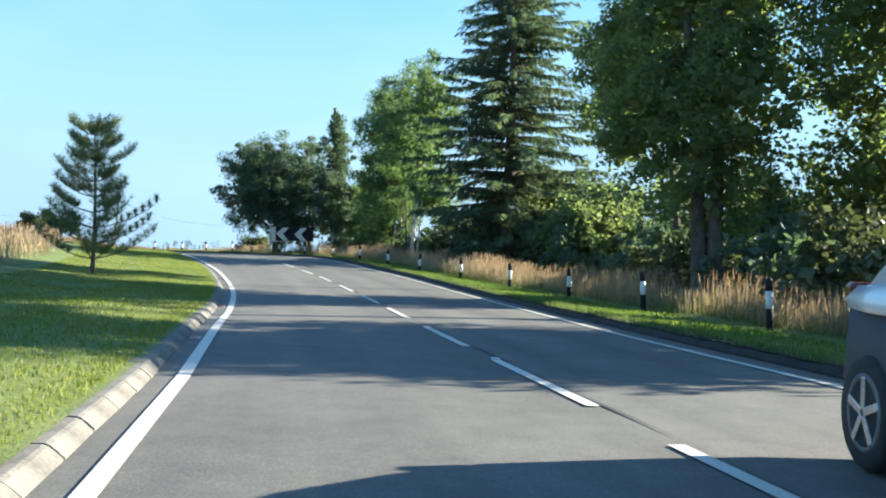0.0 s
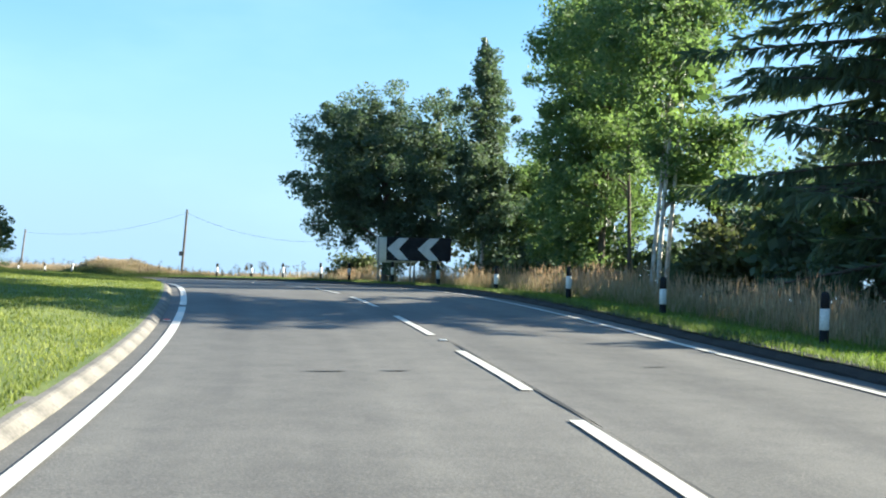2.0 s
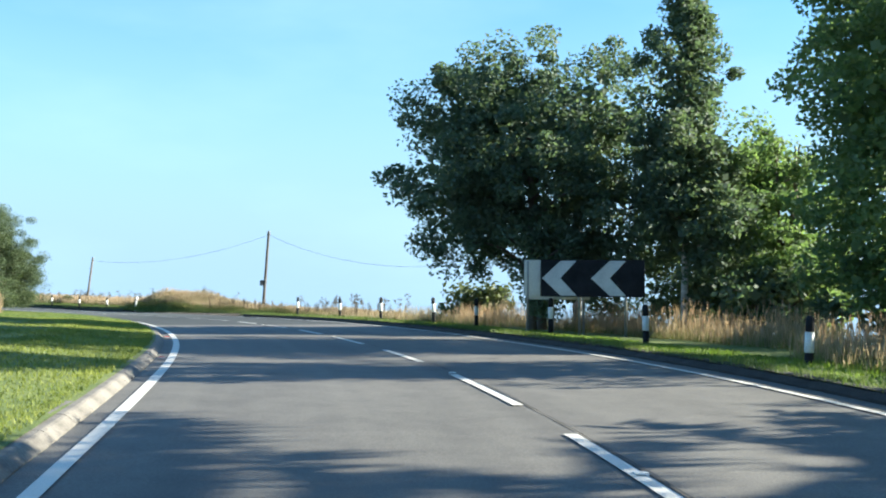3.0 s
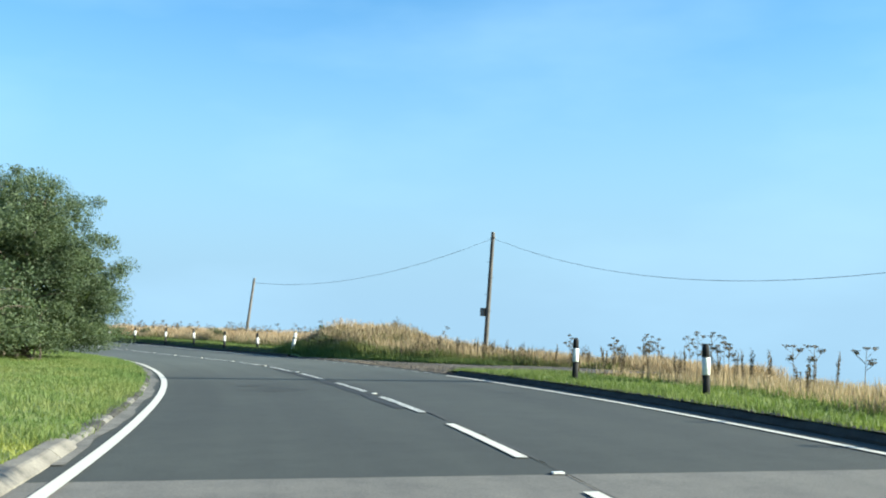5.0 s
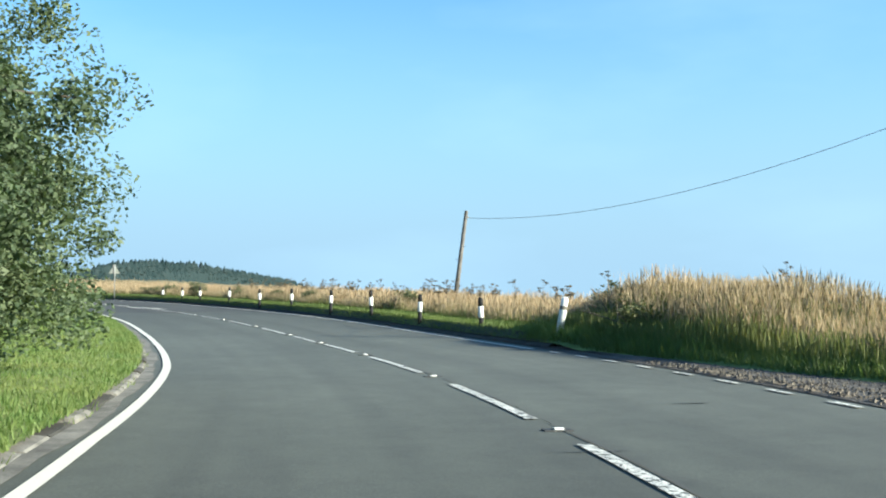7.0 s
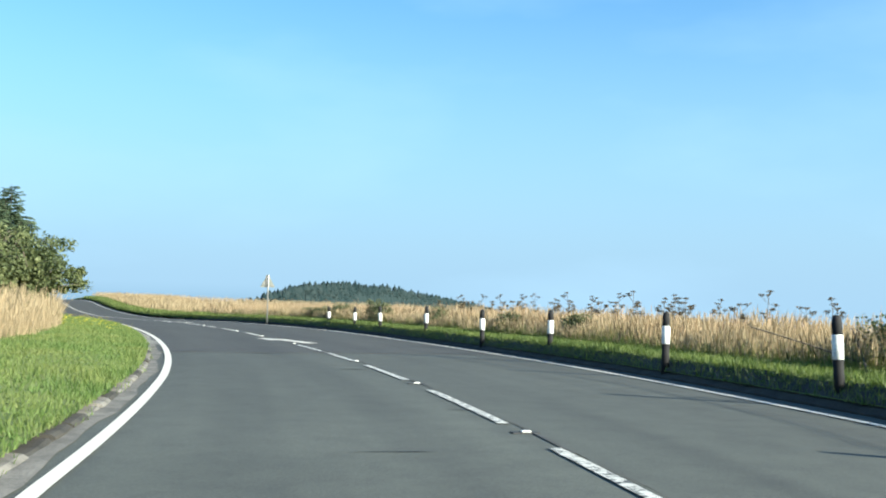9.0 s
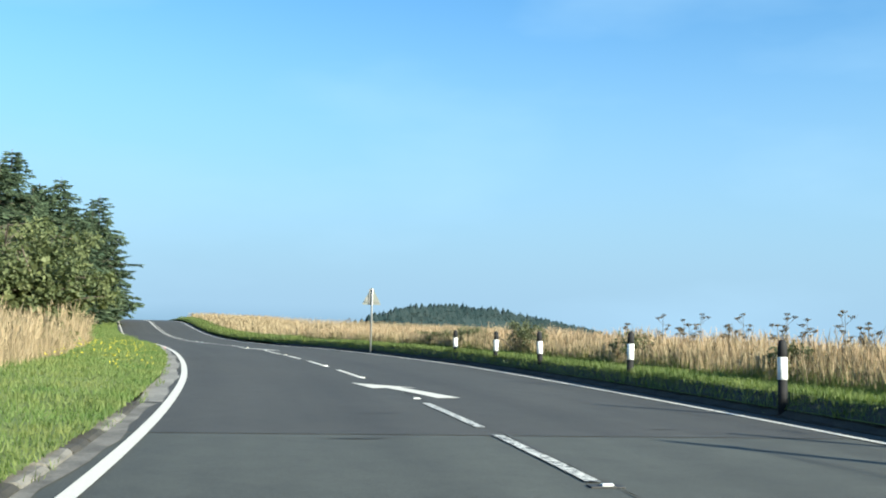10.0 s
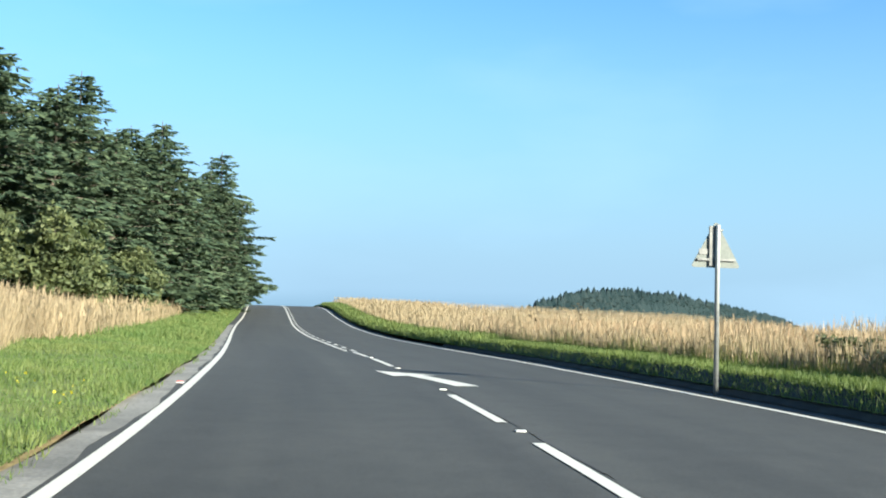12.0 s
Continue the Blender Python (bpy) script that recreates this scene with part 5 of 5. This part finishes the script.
loft([(1.22, [(0.8, 1.05), (0.66, 1.47), (0.46, 1.53)]), (1.6, [(0.78, 1.05), (0.66, 1.36), (0.46, 1.42)]), (1.95, [(0.75, 1.04), (0.68, 1.14), (0.5, 1.18)]), (2.06, [(0.7, 1.03), (0.64, 1.05), (0.5, 1.07)])], M_CAR_WHITE, "tailgate", "white rear pillar and tailgate")
loft([(-0.42, [(0.66, 1.41), (0.6, 1.47), (0.45, 1.49)]), (0.2, [(0.67, 1.49), (0.6, 1.56), (0.45, 1.58)]), (1.3, [(0.65, 1.47), (0.58, 1.54), (0.44, 1.56)])], M_CAR_WHITE, "roof", "white roof panel")
for y, x in ((-1.2, 0.82), (-1.2, -0.82), (1.52, 0.82), (1.52, -0.82)):
    wheel = thing("wheel", (0, 0, 0), "", "")
    wheel.parent = car
    wheel.matrix_basis = pose(x, y, 0.335, 0, 90 if x > 0 else -90, 0)
    part("tyre", lathe_bm([(0.22, -0.11), (0.31, -0.115), (0.335, -0.08), (0.335, 0.08), (0.31, 0.115), (0.22, 0.11)], 28), M_TYRE, wheel, "", True)
    part("rim", lathe_bm([(0.235, 0.085), (0.23, 0.112), (0.20, 0.118), (0.19, 0.09), (0.06, 0.085), (0.05, 0.115), (0.01, 0.118)], 28), M_STEEL_DARK, wheel, "", True)
    for k in range(5):
        t = Matrix.Rotation(k * 2 * math.pi / 5, 4, "Z")
        part("spoke", box_bm(0.19, 0.05, 0.03, t @ Vector((0.115, 0, 0.108)), 0.008, t), M_RIM, wheel, "silver alloy spoke")
for x in (-0.72, 0.72):
    part("tail_lamp", box_bm(0.2, 0.12, 0.16, (x, 2.06, 1.0), 0.03), M_LAMP_RED, car, "red tail lamp")
    part("headlamp", box_bm(0.3, 0.2, 0.14, (x * 0.9, -2.02, 0.74), 0.03), M_GLASS_DARK, car, "dark headlamp")
    part("mirror", box_bm(0.16, 0.1, 0.12, (x * 1.32, -0.62, 1.04), 0.03), M_CAR_WHITE, car, "white door mirror")
for y in (-0.1, 0.75):
    for x in (-0.925, 0.925):
        part("door_handle", box_bm(0.02, 0.16, 0.03, (x, y, 1.0), 0.006), M_CAR_DARK, car)

# ---------------------------------------------------------------- grass


def stuff(name, v, f, mats, label, category, index=None):
    return tagged(new(name, fast_mesh(name, v, f, mats, index)), label, category, kind="stuff")


rng = np.random.default_rng(200)


def bay_back(s):
    """The back edge of the lay-by."""
    return np.interp(s, [198, 203, 204.5, 207, 211, 216, 219, 221], [10.2, 9.2, 7.9, 6.7, 5.6, 5.1, 4.9, 4.9])


def turf(name, n, s0, s1, o0, o1, h0, h1, width, mat, label):
    p, s = scatter(rng, n, s0, s1, o0, o1)
    p[:, 2] -= 0.01
    patch = 0.75 + 0.5 * (0.5 + 0.5 * np.sin(p[:, 0] * 0.8) * np.sin(p[:, 1] * 0.9 + 1))
    stuff(name, *blades(rng, p, rng.uniform(h0, h1, n) * patch, width), mat, label, "grass")


turf("mown_grass", 160000, 92, 181, lambda s: left_edge(s) - 0.1, lambda s: left_edge(s) - 5.2, 0.025, 0.065, 0.022, M_BLADE, "bright green mown grass on the inner verge")
turf("mown_grass", 185000, 180, 300, left_edge, lambda s: left_edge(s) - 4.8, 0.03, 0.105, 0.019, M_BLADE_MIX, "green uneven grass on the inner verge")
turf("fringe_grass", 9000, 92, 180, lambda s: left_edge(s) - 0.08, lambda s: left_edge(s) - 0.4, 0.03, 0.08, 0.014, M_BLADE, "longer grass hanging over the kerb")
turf("fringe_grass", 15000, 180, 300, lambda s: left_edge(s) + 0.05 + 0.07 * np.sin(s * 1.7), lambda s: left_edge(s) - 0.5, 0.04, 0.13, 0.014, M_BLADE_MIX, "longer grass hanging over the kerb")
turf("verge_grass", 52000, 95, 181, lambda s: right_edge(s) + 0.33, lambda s: right_edge(s) + 2.6, 0.03, 0.09, 0.024, M_BLADE_R, "bright green grass on the outer verge")
turf("verge_grass", 26000, 180, 200, lambda s: right_edge(s) + 0.3, lambda s: right_edge(s) + 5.0, 0.04, 0.14, 0.024, M_BLADE_DULL, "dull green grass on the outer verge")
turf("verge_grass", 66000, 218.5, 310, lambda s: right_edge(s) + 0.2, lambda s: right_edge(s) + 1.9, 0.04, 0.12, 0.024, M_BLADE_DULL, "dark green grass on the outer verge")
turf("verge_fringe", 24000, 95, 198.5, lambda s: right_edge(s) + 0.02, lambda s: right_edge(s) + 0.5, 0.05, 0.15, 0.016, M_BLADE_DULL, "dark grass hanging over the earthy kerb")
turf("verge_fringe", 26000, 219, 310, lambda s: right_edge(s) + 0.0, lambda s: right_edge(s) + 0.45, 0.05, 0.16, 0.016, M_BLADE_DULL, "dark grass hanging over the earthy kerb")
turf("bay_grass", 34000, 198, 221, lambda s: np.minimum(bay_back(s), np.interp(s, [206, 210, 213, 217, 221], [12, 7, 5.2, 4.6, 4.5])), lambda s: bay_back(s) + 3, 0.06, 0.2, 0.025, M_BLADE_DULL, "green grass at the foot of the mound")
turf("bay_grass", 24000, 204, 221, lambda s: bay_back(s) - 0.35, lambda s: bay_back(s) + 1.3, 0.12, 0.26, 0.02, M_BLADE_DULL, "longer green grass along the lay-by")
turf("crest_grass", 30000, 298, 380, left_edge, lambda s: left_edge(s) - 4, 0.1, 0.3, 0.05, M_BLADE_MIX, "green grass along the road to the crest")
turf("crest_grass", 22000, 298, 380, right_edge, lambda s: right_edge(s) + 2, 0.1, 0.3, 0.05, M_BLADE_DULL, "green grass along the road to the crest")


def tall_grass(name, n, s0, s1, o0, o1, h0, h1, mats, label, width=0.009, head=0.17, head_w=0.022, lean=0.13, gaps=-2.0):
    p, s = scatter(rng, n, s0, s1, o0, o1)
    p = p[np.sin(p[:, 0] * 1.1 + 1.7 * np.sin(p[:, 1] * 0.6)) * np.sin(p[:, 1] * 0.8 + p[:, 0] * 0.3) > gaps]
    n = len(p)
    clump = 0.7 + 0.6 * (0.5 + 0.5 * np.sin(p[:, 0] * 1.3 + np.sin(p[:, 1] * 0.7) * 2) * np.sin(p[:, 1] * 1.1))
    v, f, index = stalks(rng, p, rng.uniform(h0, h1, n) * clump, width, head, head_w, lean)
    stuff(name, v, f, mats, label, "dry grass", index)


def behind_posts(s):
    """Where the tall grass starts, just behind the marker posts."""
    return np.interp(s, [q[0] for q in POSTS], [q[1] for q in POSTS]) + 0.25 + 1.7 * smooth(155, 158, s) * (1 - smooth(171, 175, s))


DRY, REDDISH, MIXED = [M_STRAW, M_STRAW], [M_STRAW, M_STRAW_RED], [M_GREEN_STEM, M_STRAW]
tall_grass("dry_grass", 30000, 97, 181, lambda s: behind_posts(s) + 0.3, lambda s: behind_posts(s) + 2.6, 0.3, 0.85, REDDISH, "tall dry reddish grass below the trees", gaps=-0.1)
tall_grass("dry_grass", 23000, 97, 184, behind_posts, lambda s: behind_posts(s) + 2.4, 0.2, 0.55, MIXED, "green and straw grass behind the marker posts")
tall_grass("dry_grass", 13000, 175, 196.5, lambda s: behind_posts(s) + 1.6 * smooth(182, 190, s), 14, 0.12, 0.34, MIXED, "tall straw grass beyond the chevron sign")
tall_grass("dry_grass", 52000, 196, 223, lambda s: np.maximum(bay_back(s) + 0.7, 5.9), 13.5, 0.25, 0.6, DRY, "tall straw grass on the mound", 0.007, lean=0.22)
tall_grass("dry_grass", 9000, 203, 222, lambda s: np.maximum(bay_back(s) + 0.5, 5.6), 12.0, 0.3, 0.66, [M_BLADE_DULL, M_WEED], "dark weeds and brown stalks on the mound", 0.010, lean=0.25, gaps=0.0)
tall_grass("dry_grass", 20000, 200, 222, lambda s: bay_back(s) + 0.15, lambda s: bay_back(s) + 2.6, 0.12, 0.42, [M_GREEN_STEM, M_GREEN_STEM], "green and straw grass at the mound's foot")
tall_grass("dry_grass", 34000, 219, 300, lambda s: right_edge(s) + 1.55, lambda s: right_edge(s) + 3.6, 0.15, 0.5, MIXED, "green stalks at the edge of the dry field")
tall_grass("dry_grass", 45000, 219, 310, lambda s: right_edge(s) + 2.2, 16, 0.35, 0.75, DRY, "tall straw coloured grass beside the verge", 0.007, lean=0.2)
tall_grass("dry_grass", 45000, 219, 310, lambda s: right_edge(s) + 2.2, 16, 0.3, 0.8, REDDISH, "tall pinkish straw grass beside the verge", 0.007, lean=0.2, gaps=-0.35)
tall_grass("dry_grass", 16000, 222, 306, lambda s: right_edge(s) + 1.5, lambda s: right_edge(s) + 4.5, 0.25, 0.55, [M_BLADE_DULL, M_WEED], "green and brown weeds among the dry grass", 0.012, lean=0.25, gaps=0.15)
tall_grass("dry_grass", 32000, 226, 380, 14, 46, 0.4, 0.75, DRY, "wide field of straw coloured grass", 0.022, 0.22, 0.04)
tall_grass("dry_grass", 16000, 300, 385, lambda s: right_edge(s) + 1.6, 16, 0.35, 0.75, DRY, "straw coloured grass along the crest", 0.03, 0.25, 0.06)
tall_grass("dry_grass", 38000, 224, 300, lambda s: left_edge(s) - 7.5, lambda s: left_edge(s) - 3.9 + 1.5 * smooth(232, 262, s) * (1 - smooth(276, 290, s)), 0.5, 1.05, DRY, "tall straw coloured grass above the inner verge", 0.008, lean=0.2)
tall_grass("dry_grass", 14000, 218, 300, lambda s: left_edge(s) - 16, lambda s: left_edge(s) - 7, 0.6, 1.1, DRY, "tall straw coloured grass above the inner verge", 0.02, 0.22, 0.05)
tall_grass("dry_grass", 24000, 290, 380, lambda s: left_edge(s) - 18, lambda s: left_edge(s) - 3.5, 0.6, 1.1, DRY, "straw coloured grass before the plantation", 0.03, 0.25, 0.06)
tall_grass("dry_grass", 20000, 190, 226, lambda s: left_edge(s) - 8.0, lambda s: left_edge(s) - 4.4, 0.4, 1.0, [M_STRAW, M_STRAW], "dry grass at the willow's foot")
tall_grass("dry_grass", 7000, 194, 205, lambda s: left_edge(s) - 6.0, lambda s: left_edge(s) - 4.2, 0.45, 0.95, DRY, "dry grass before the willow scrub", 0.009, lean=0.2)
tall_grass("dry_grass", 16000, 96, 196, lambda s: left_edge(s) - 16, lambda s: left_edge(s) - 6.0, 0.35, 0.8, REDDISH, "reddish dry grass beyond the mown verge", 0.016, 0.2, 0.04)

# gravel, wild flowers, dead weeds
n = 15000
s = BAY[0] - 0.5 + rng.beta(1.0, 1.5, n) * 16.5
o = right_line(s) + 0.25 + rng.beta(1.3, 1.4, n) * (bay_back(s) - right_line(s))
p = on_road(s, o, 0.03)
r = rng.uniform(0.012, 0.042, n)[:, None]
corners = np.array([(1, 0, 0), (-0.5, 0.87, 0), (-0.5, -0.87, 0), (0, 0, 0.75)])
spin = rng.uniform(0, 6.28, n)
rot = np.stack([np.stack([np.cos(spin), -np.sin(spin), 0 * spin], 1), np.stack([np.sin(spin), np.cos(spin), 0 * spin], 1), np.stack([0 * spin, 0 * spin, 1 + 0 * spin], 1)], 1)
v = (np.einsum("nij,kj->nki", rot, corners) * r[:, None] * rng.uniform(0.7, 1.3, (n, 4, 1)) + p[:, None]).reshape(-1, 3)
f = (np.arange(n)[:, None, None] * 4 + np.array([(0, 1, 3), (1, 2, 3), (2, 0, 3)])[None]).reshape(-1, 3)
stuff("gravel", v, f, M_STONE, "loose brown and grey stones of the lay-by", "gravel")
p, s = scatter(rng, 800, 258, 276, lambda s: left_edge(s) - 0.2, lambda s: left_edge(s) - 2.6)
keep = np.sin(p[:, 0] * 1.7) * np.sin(p[:, 1] * 2.1 + 0.6) > 0.25
p = p[keep] + np.c_[np.zeros((keep.sum(), 2)), rng.uniform(0.1, 0.3, keep.sum())]
stuff("wild_flowers", *leaves(rng, p, 0.035, aspect=0.9), M_YELLOW, "small yellow wild flowers in the verge", "flowers")


def hogweed(seed, tall):
    r = np.random.default_rng(seed)
    root = thing("dried_hogweed", (0, 0, 0), "dead brown hogweed stalk with flat seed heads", "weed", "dead hogweed stalks")
    wood = [tube(np.c_[0.03 * np.sin(np.linspace(0, 2, 6)), np.zeros(6), np.linspace(-0.1, tall, 6)], np.linspace(0.008, 0.004, 6), 5)]
    heads = []
    for z, a, reach in [(tall, 0, 0.0)] + [(tall * r.uniform(0.5, 0.85), r.uniform(0, 6.28), r.uniform(0.07, 0.17)) for _ in range(6)]:
        tip = np.array([np.cos(a) * reach, np.sin(a) * reach, z + reach * 0.9])
        if reach:
            wood.append(tube(np.linspace([0, 0, z], tip, 3), 0.0035, 4))
        for k in range(11):
            b = r.uniform(0, 6.28)
            d = tip + np.array([np.cos(b), np.sin(b), 0.0]) * r.uniform(0.015, 0.07) + [0, 0, r.uniform(0.03, 0.06)]
            wood.append(tube(np.linspace(tip, d, 2), 0.0025, 3))
            heads.append(d + r.normal(size=(5, 3)) * [0.012, 0.012, 0.006])
    child("stalk", fast_mesh("stalk", *join(wood), M_WEED, smooth_shade=True), root)
    tagged(child("umbel", fast_mesh("umbel", *leaves(r, np.concatenate(heads), 0.022, aspect=0.9), M_WEED), root), kind="stuff")
    return root


kinds = [hogweed(300 + k, h) for k, h in enumerate((1.05, 1.2, 0.95))]
WEEDS = [(251.8, 7.4), (249.8, 7.0), (248.6, 7.3), (254.5, 7.6), (246.0, 6.9), (244.5, 7.4), (243.2, 6.8), (241.0, 7.2), (258.5, 7.2), (238.5, 7.0), (236.5, 7.6), (234.0, 7.0), (231.5, 7.3), (228.0, 7.2), (225.5, 7.5), (252.6, 8.3), (247.2, 8.6), (242.0, 8.8), (233.0, 8.8), (222.5, 7.5), (194.0, 7.9), (196.5, 8.2), (191.0, 8.0), (188.5, 8.4), (218.0, 9.5), (215.0, 10.6), (262.5, 7.6), (198.0, 9.2), (296, 7.5), (301, 7.4)]
more = np.random.default_rng(331)
for k in range(46):
    WEEDS.append((more.uniform(224, 262), more.uniform(6.6, 9.6)) if k < 34 else (more.uniform(184, 198), more.uniform(7.4, 9.5)))
for k, (s, off) in enumerate(WEEDS):
    x, y, z = at_road(s, off)
    m = pose(x, y, z, rng.uniform(-5, 5), rng.uniform(-5, 5), rng.uniform(0, 360))
    if k < 3:
        kinds[k].matrix_world = m
    else:
        copy_thing(kinds[k % 3], m)


def dock(seed, tall):
    r = np.random.default_rng(seed)
    root = thing("dock_plant", (0, 0, 0), "dead dark brown dock with upright seed spikes", "weed", "dead dock plants")
    wood, seeds = [], []
    for k in range(4):
        a, lean = r.uniform(0, 6.28), r.uniform(0.02, 0.16)
        t = np.linspace(0, 1, 5)
        h = tall * r.uniform(0.65, 1.0)
        line = np.c_[np.cos(a) * lean * h * t, np.sin(a) * lean * h * t, -0.1 + (h + 0.1) * t]
        wood.append(tube(line, np.linspace(0.008, 0.003, 5), 4))
        q = r.uniform(0.45, 1.0, 46)
        seeds.append(np.stack([np.interp(q, t, line[:, j]) for j in range(3)], 1) + r.normal(size=(46, 3)) * 0.018)
    child("stalk", fast_mesh("stalk", *join(wood), M_WEED, smooth_shade=True), root)
    tagged(child("seed_spike", fast_mesh("seed_spike", *leaves(r, np.concatenate(seeds), 0.035, aspect=0.7), M_WEED), root), kind="stuff")
    return root


docks = [dock(340 + k, h) for k, h in enumerate((0.85, 1.0, 0.7))]
wr = np.random.default_rng(350)
for k in range(80):
    s = wr.uniform(200.5, 210.5) if k < 60 else wr.uniform(186, 199)
    off = bay_back(s) + wr.uniform(0.3, 2.6) if k < 60 else wr.uniform(7.6, 10.5)
    x, y, z = at_road(s, off)
    m = pose(x, y, z, wr.uniform(-5, 5), wr.uniform(-5, 5), wr.uniform(0, 360))
    if k < 3:
        docks[k].matrix_world = m
    else:
        copy_thing(docks[k % 3], m)
for k, (s, off, r, h) in enumerate([(217.6, 6.0, 0.5, 0.2), (219.2, 6.3, 0.5, 0.22), (221.6, 7.6, 0.5, 0.28), (277.0, 6.8, 0.8, 0.3), (279.3, 7.0, 0.8, 0.28), (274.2, 7.0, 0.7, 0.35), (268.6, 6.7, 0.45, 0.55), (220.4, 6.9, 0.5, 0.35), (222.0, 7.3, 0.5, 0.3), (249.3, 6.9, 0.4, 0.35), (254.0, 6.9, 0.4, 0.3), (261.0, 7.0, 0.5, 0.35), (275.0, 7.0, 0.5, 0.4), (237.0, 7.0, 0.6, 0.4), (267.5, 6.8, 0.45, 0.42)]):
    broadleaf("bramble", at_road(s, off), "low green bramble clump in the dry grass", [(0, 0, h, r, r, h)], 320 + k, int(2600 * r), 0.07, M_BRAMBLE, M_BARK, 0.006, stems=3, clumps=40, clump_r=0.2, category="bush", group="bramble clumps")

# ---------------------------------------------------------------- kerb stones, last


def kerb_meshes(profile, length, mat, rough):
    """Three alike stones with the given cross-section (x to the right of the road, z up), worn unevenly."""
    out = []
    for k in range(3):
        bm = bmesh.new()
        rings = []
        for y, pull in ((-0.5, 0.995), (-0.49, 1.0), (0.0, 1.0), (0.49, 1.0), (0.5, 0.995)):
            rings.append([bm.verts.new((x * pull, y * length, z * pull)) for x, z in profile])
        for a, b in zip(rings, rings[1:]):
            for i in range(len(a)):
                j = (i + 1) % len(a)
                bm.faces.new((a[i], a[j], b[j], b[i]))
        bm.faces.new(rings[0][::-1])
        bm.faces.new(rings[-1])
        bmesh.ops.recalc_face_normals(bm, faces=bm.faces[:])
        for v in bm.verts:
            v.co += Vector(noise.noise_vector(v.co * 3 + Vector((k * 7, 0, 0)))) * rough
        me = bpy.data.meshes.new("kerb_stone")
        bm.to_mesh(me)
        bm.free()
        me.materials.append(mat)
        out.append(me)
    return out


SLOPED = [(0.15, -0.14), (0.15, 0.015), (0.07, 0.082), (0.04, 0.094), (-0.10, 0.098), (-0.10, -0.14)]
LOW_STONE = [(0.10, -0.10), (0.10, 0.035), (0.06, 0.06), (-0.10, 0.065), (-0.10, -0.10)]
BANKED = [(-0.10, -0.12), (-0.10, 0.03), (-0.03, 0.10), (0.04, 0.125), (0.12, 0.13), (0.12, -0.12)]
pale_stones, grit_stones, buried_stones, dark_stones = kerb_meshes(SLOPED, 0.905, M_KERB, 0.003), kerb_meshes(LOW_STONE, 0.84, M_GRIT, 0.02), kerb_meshes(LOW_STONE, 0.84, M_KERB_DARK, 0.02), kerb_meshes(BANKED, 0.99, M_KERB_DARK, 0.03)
rng = np.random.default_rng(400)
for name, edge, side, words in (("kerb_left", left_edge, -1, "weathered sloping concrete kerb beside the mown verge"), ("kerb_right", right_edge, 1, "earthy kerb below the outer verge, coloured darker for its shaded face")):
    kerb = tagged(new(name), words, "kerb", kind="structure")
    for k in range(226):
        s = 93.0 + 0.925 * k
        if (side > 0 and BAY[0] - 0.3 < s < BAY[1]) or (side < 0 and s > 252):
            continue
        p, q = on_road([s - 0.4, s + 0.4], np.array([edge(s - 0.4), edge(s + 0.4)]) + (0.05 if side > 0 else 0.0 if s < 180 else -0.02))
        p, q = (p + q) / 2, q
        kind = dark_stones if side > 0 else pale_stones if s < 180 else buried_stones if rng.uniform() < 0.45 else grit_stones
        ob = new("kerb_stone", kind[k % 3])
        ob.parent = kerb
        level, tilt = (0.0, rng.uniform(-0.7, 0.7)) if s < 180 or side > 0 else (rng.uniform(-0.035, 0.0), rng.uniform(-4, 5))
        ob.matrix_basis = pose(p[0], p[1], p[2] + level + rng.uniform(-0.003, 0.003), math.degrees(math.atan2(q[2] - p[2], math.hypot(q[0] - p[0], q[1] - p[1]))) + rng.uniform(-0.2, 0.2), tilt, math.degrees(math.atan2(-(q[0] - p[0]), q[1] - p[1])) + rng.uniform(-0.4, 0.4))
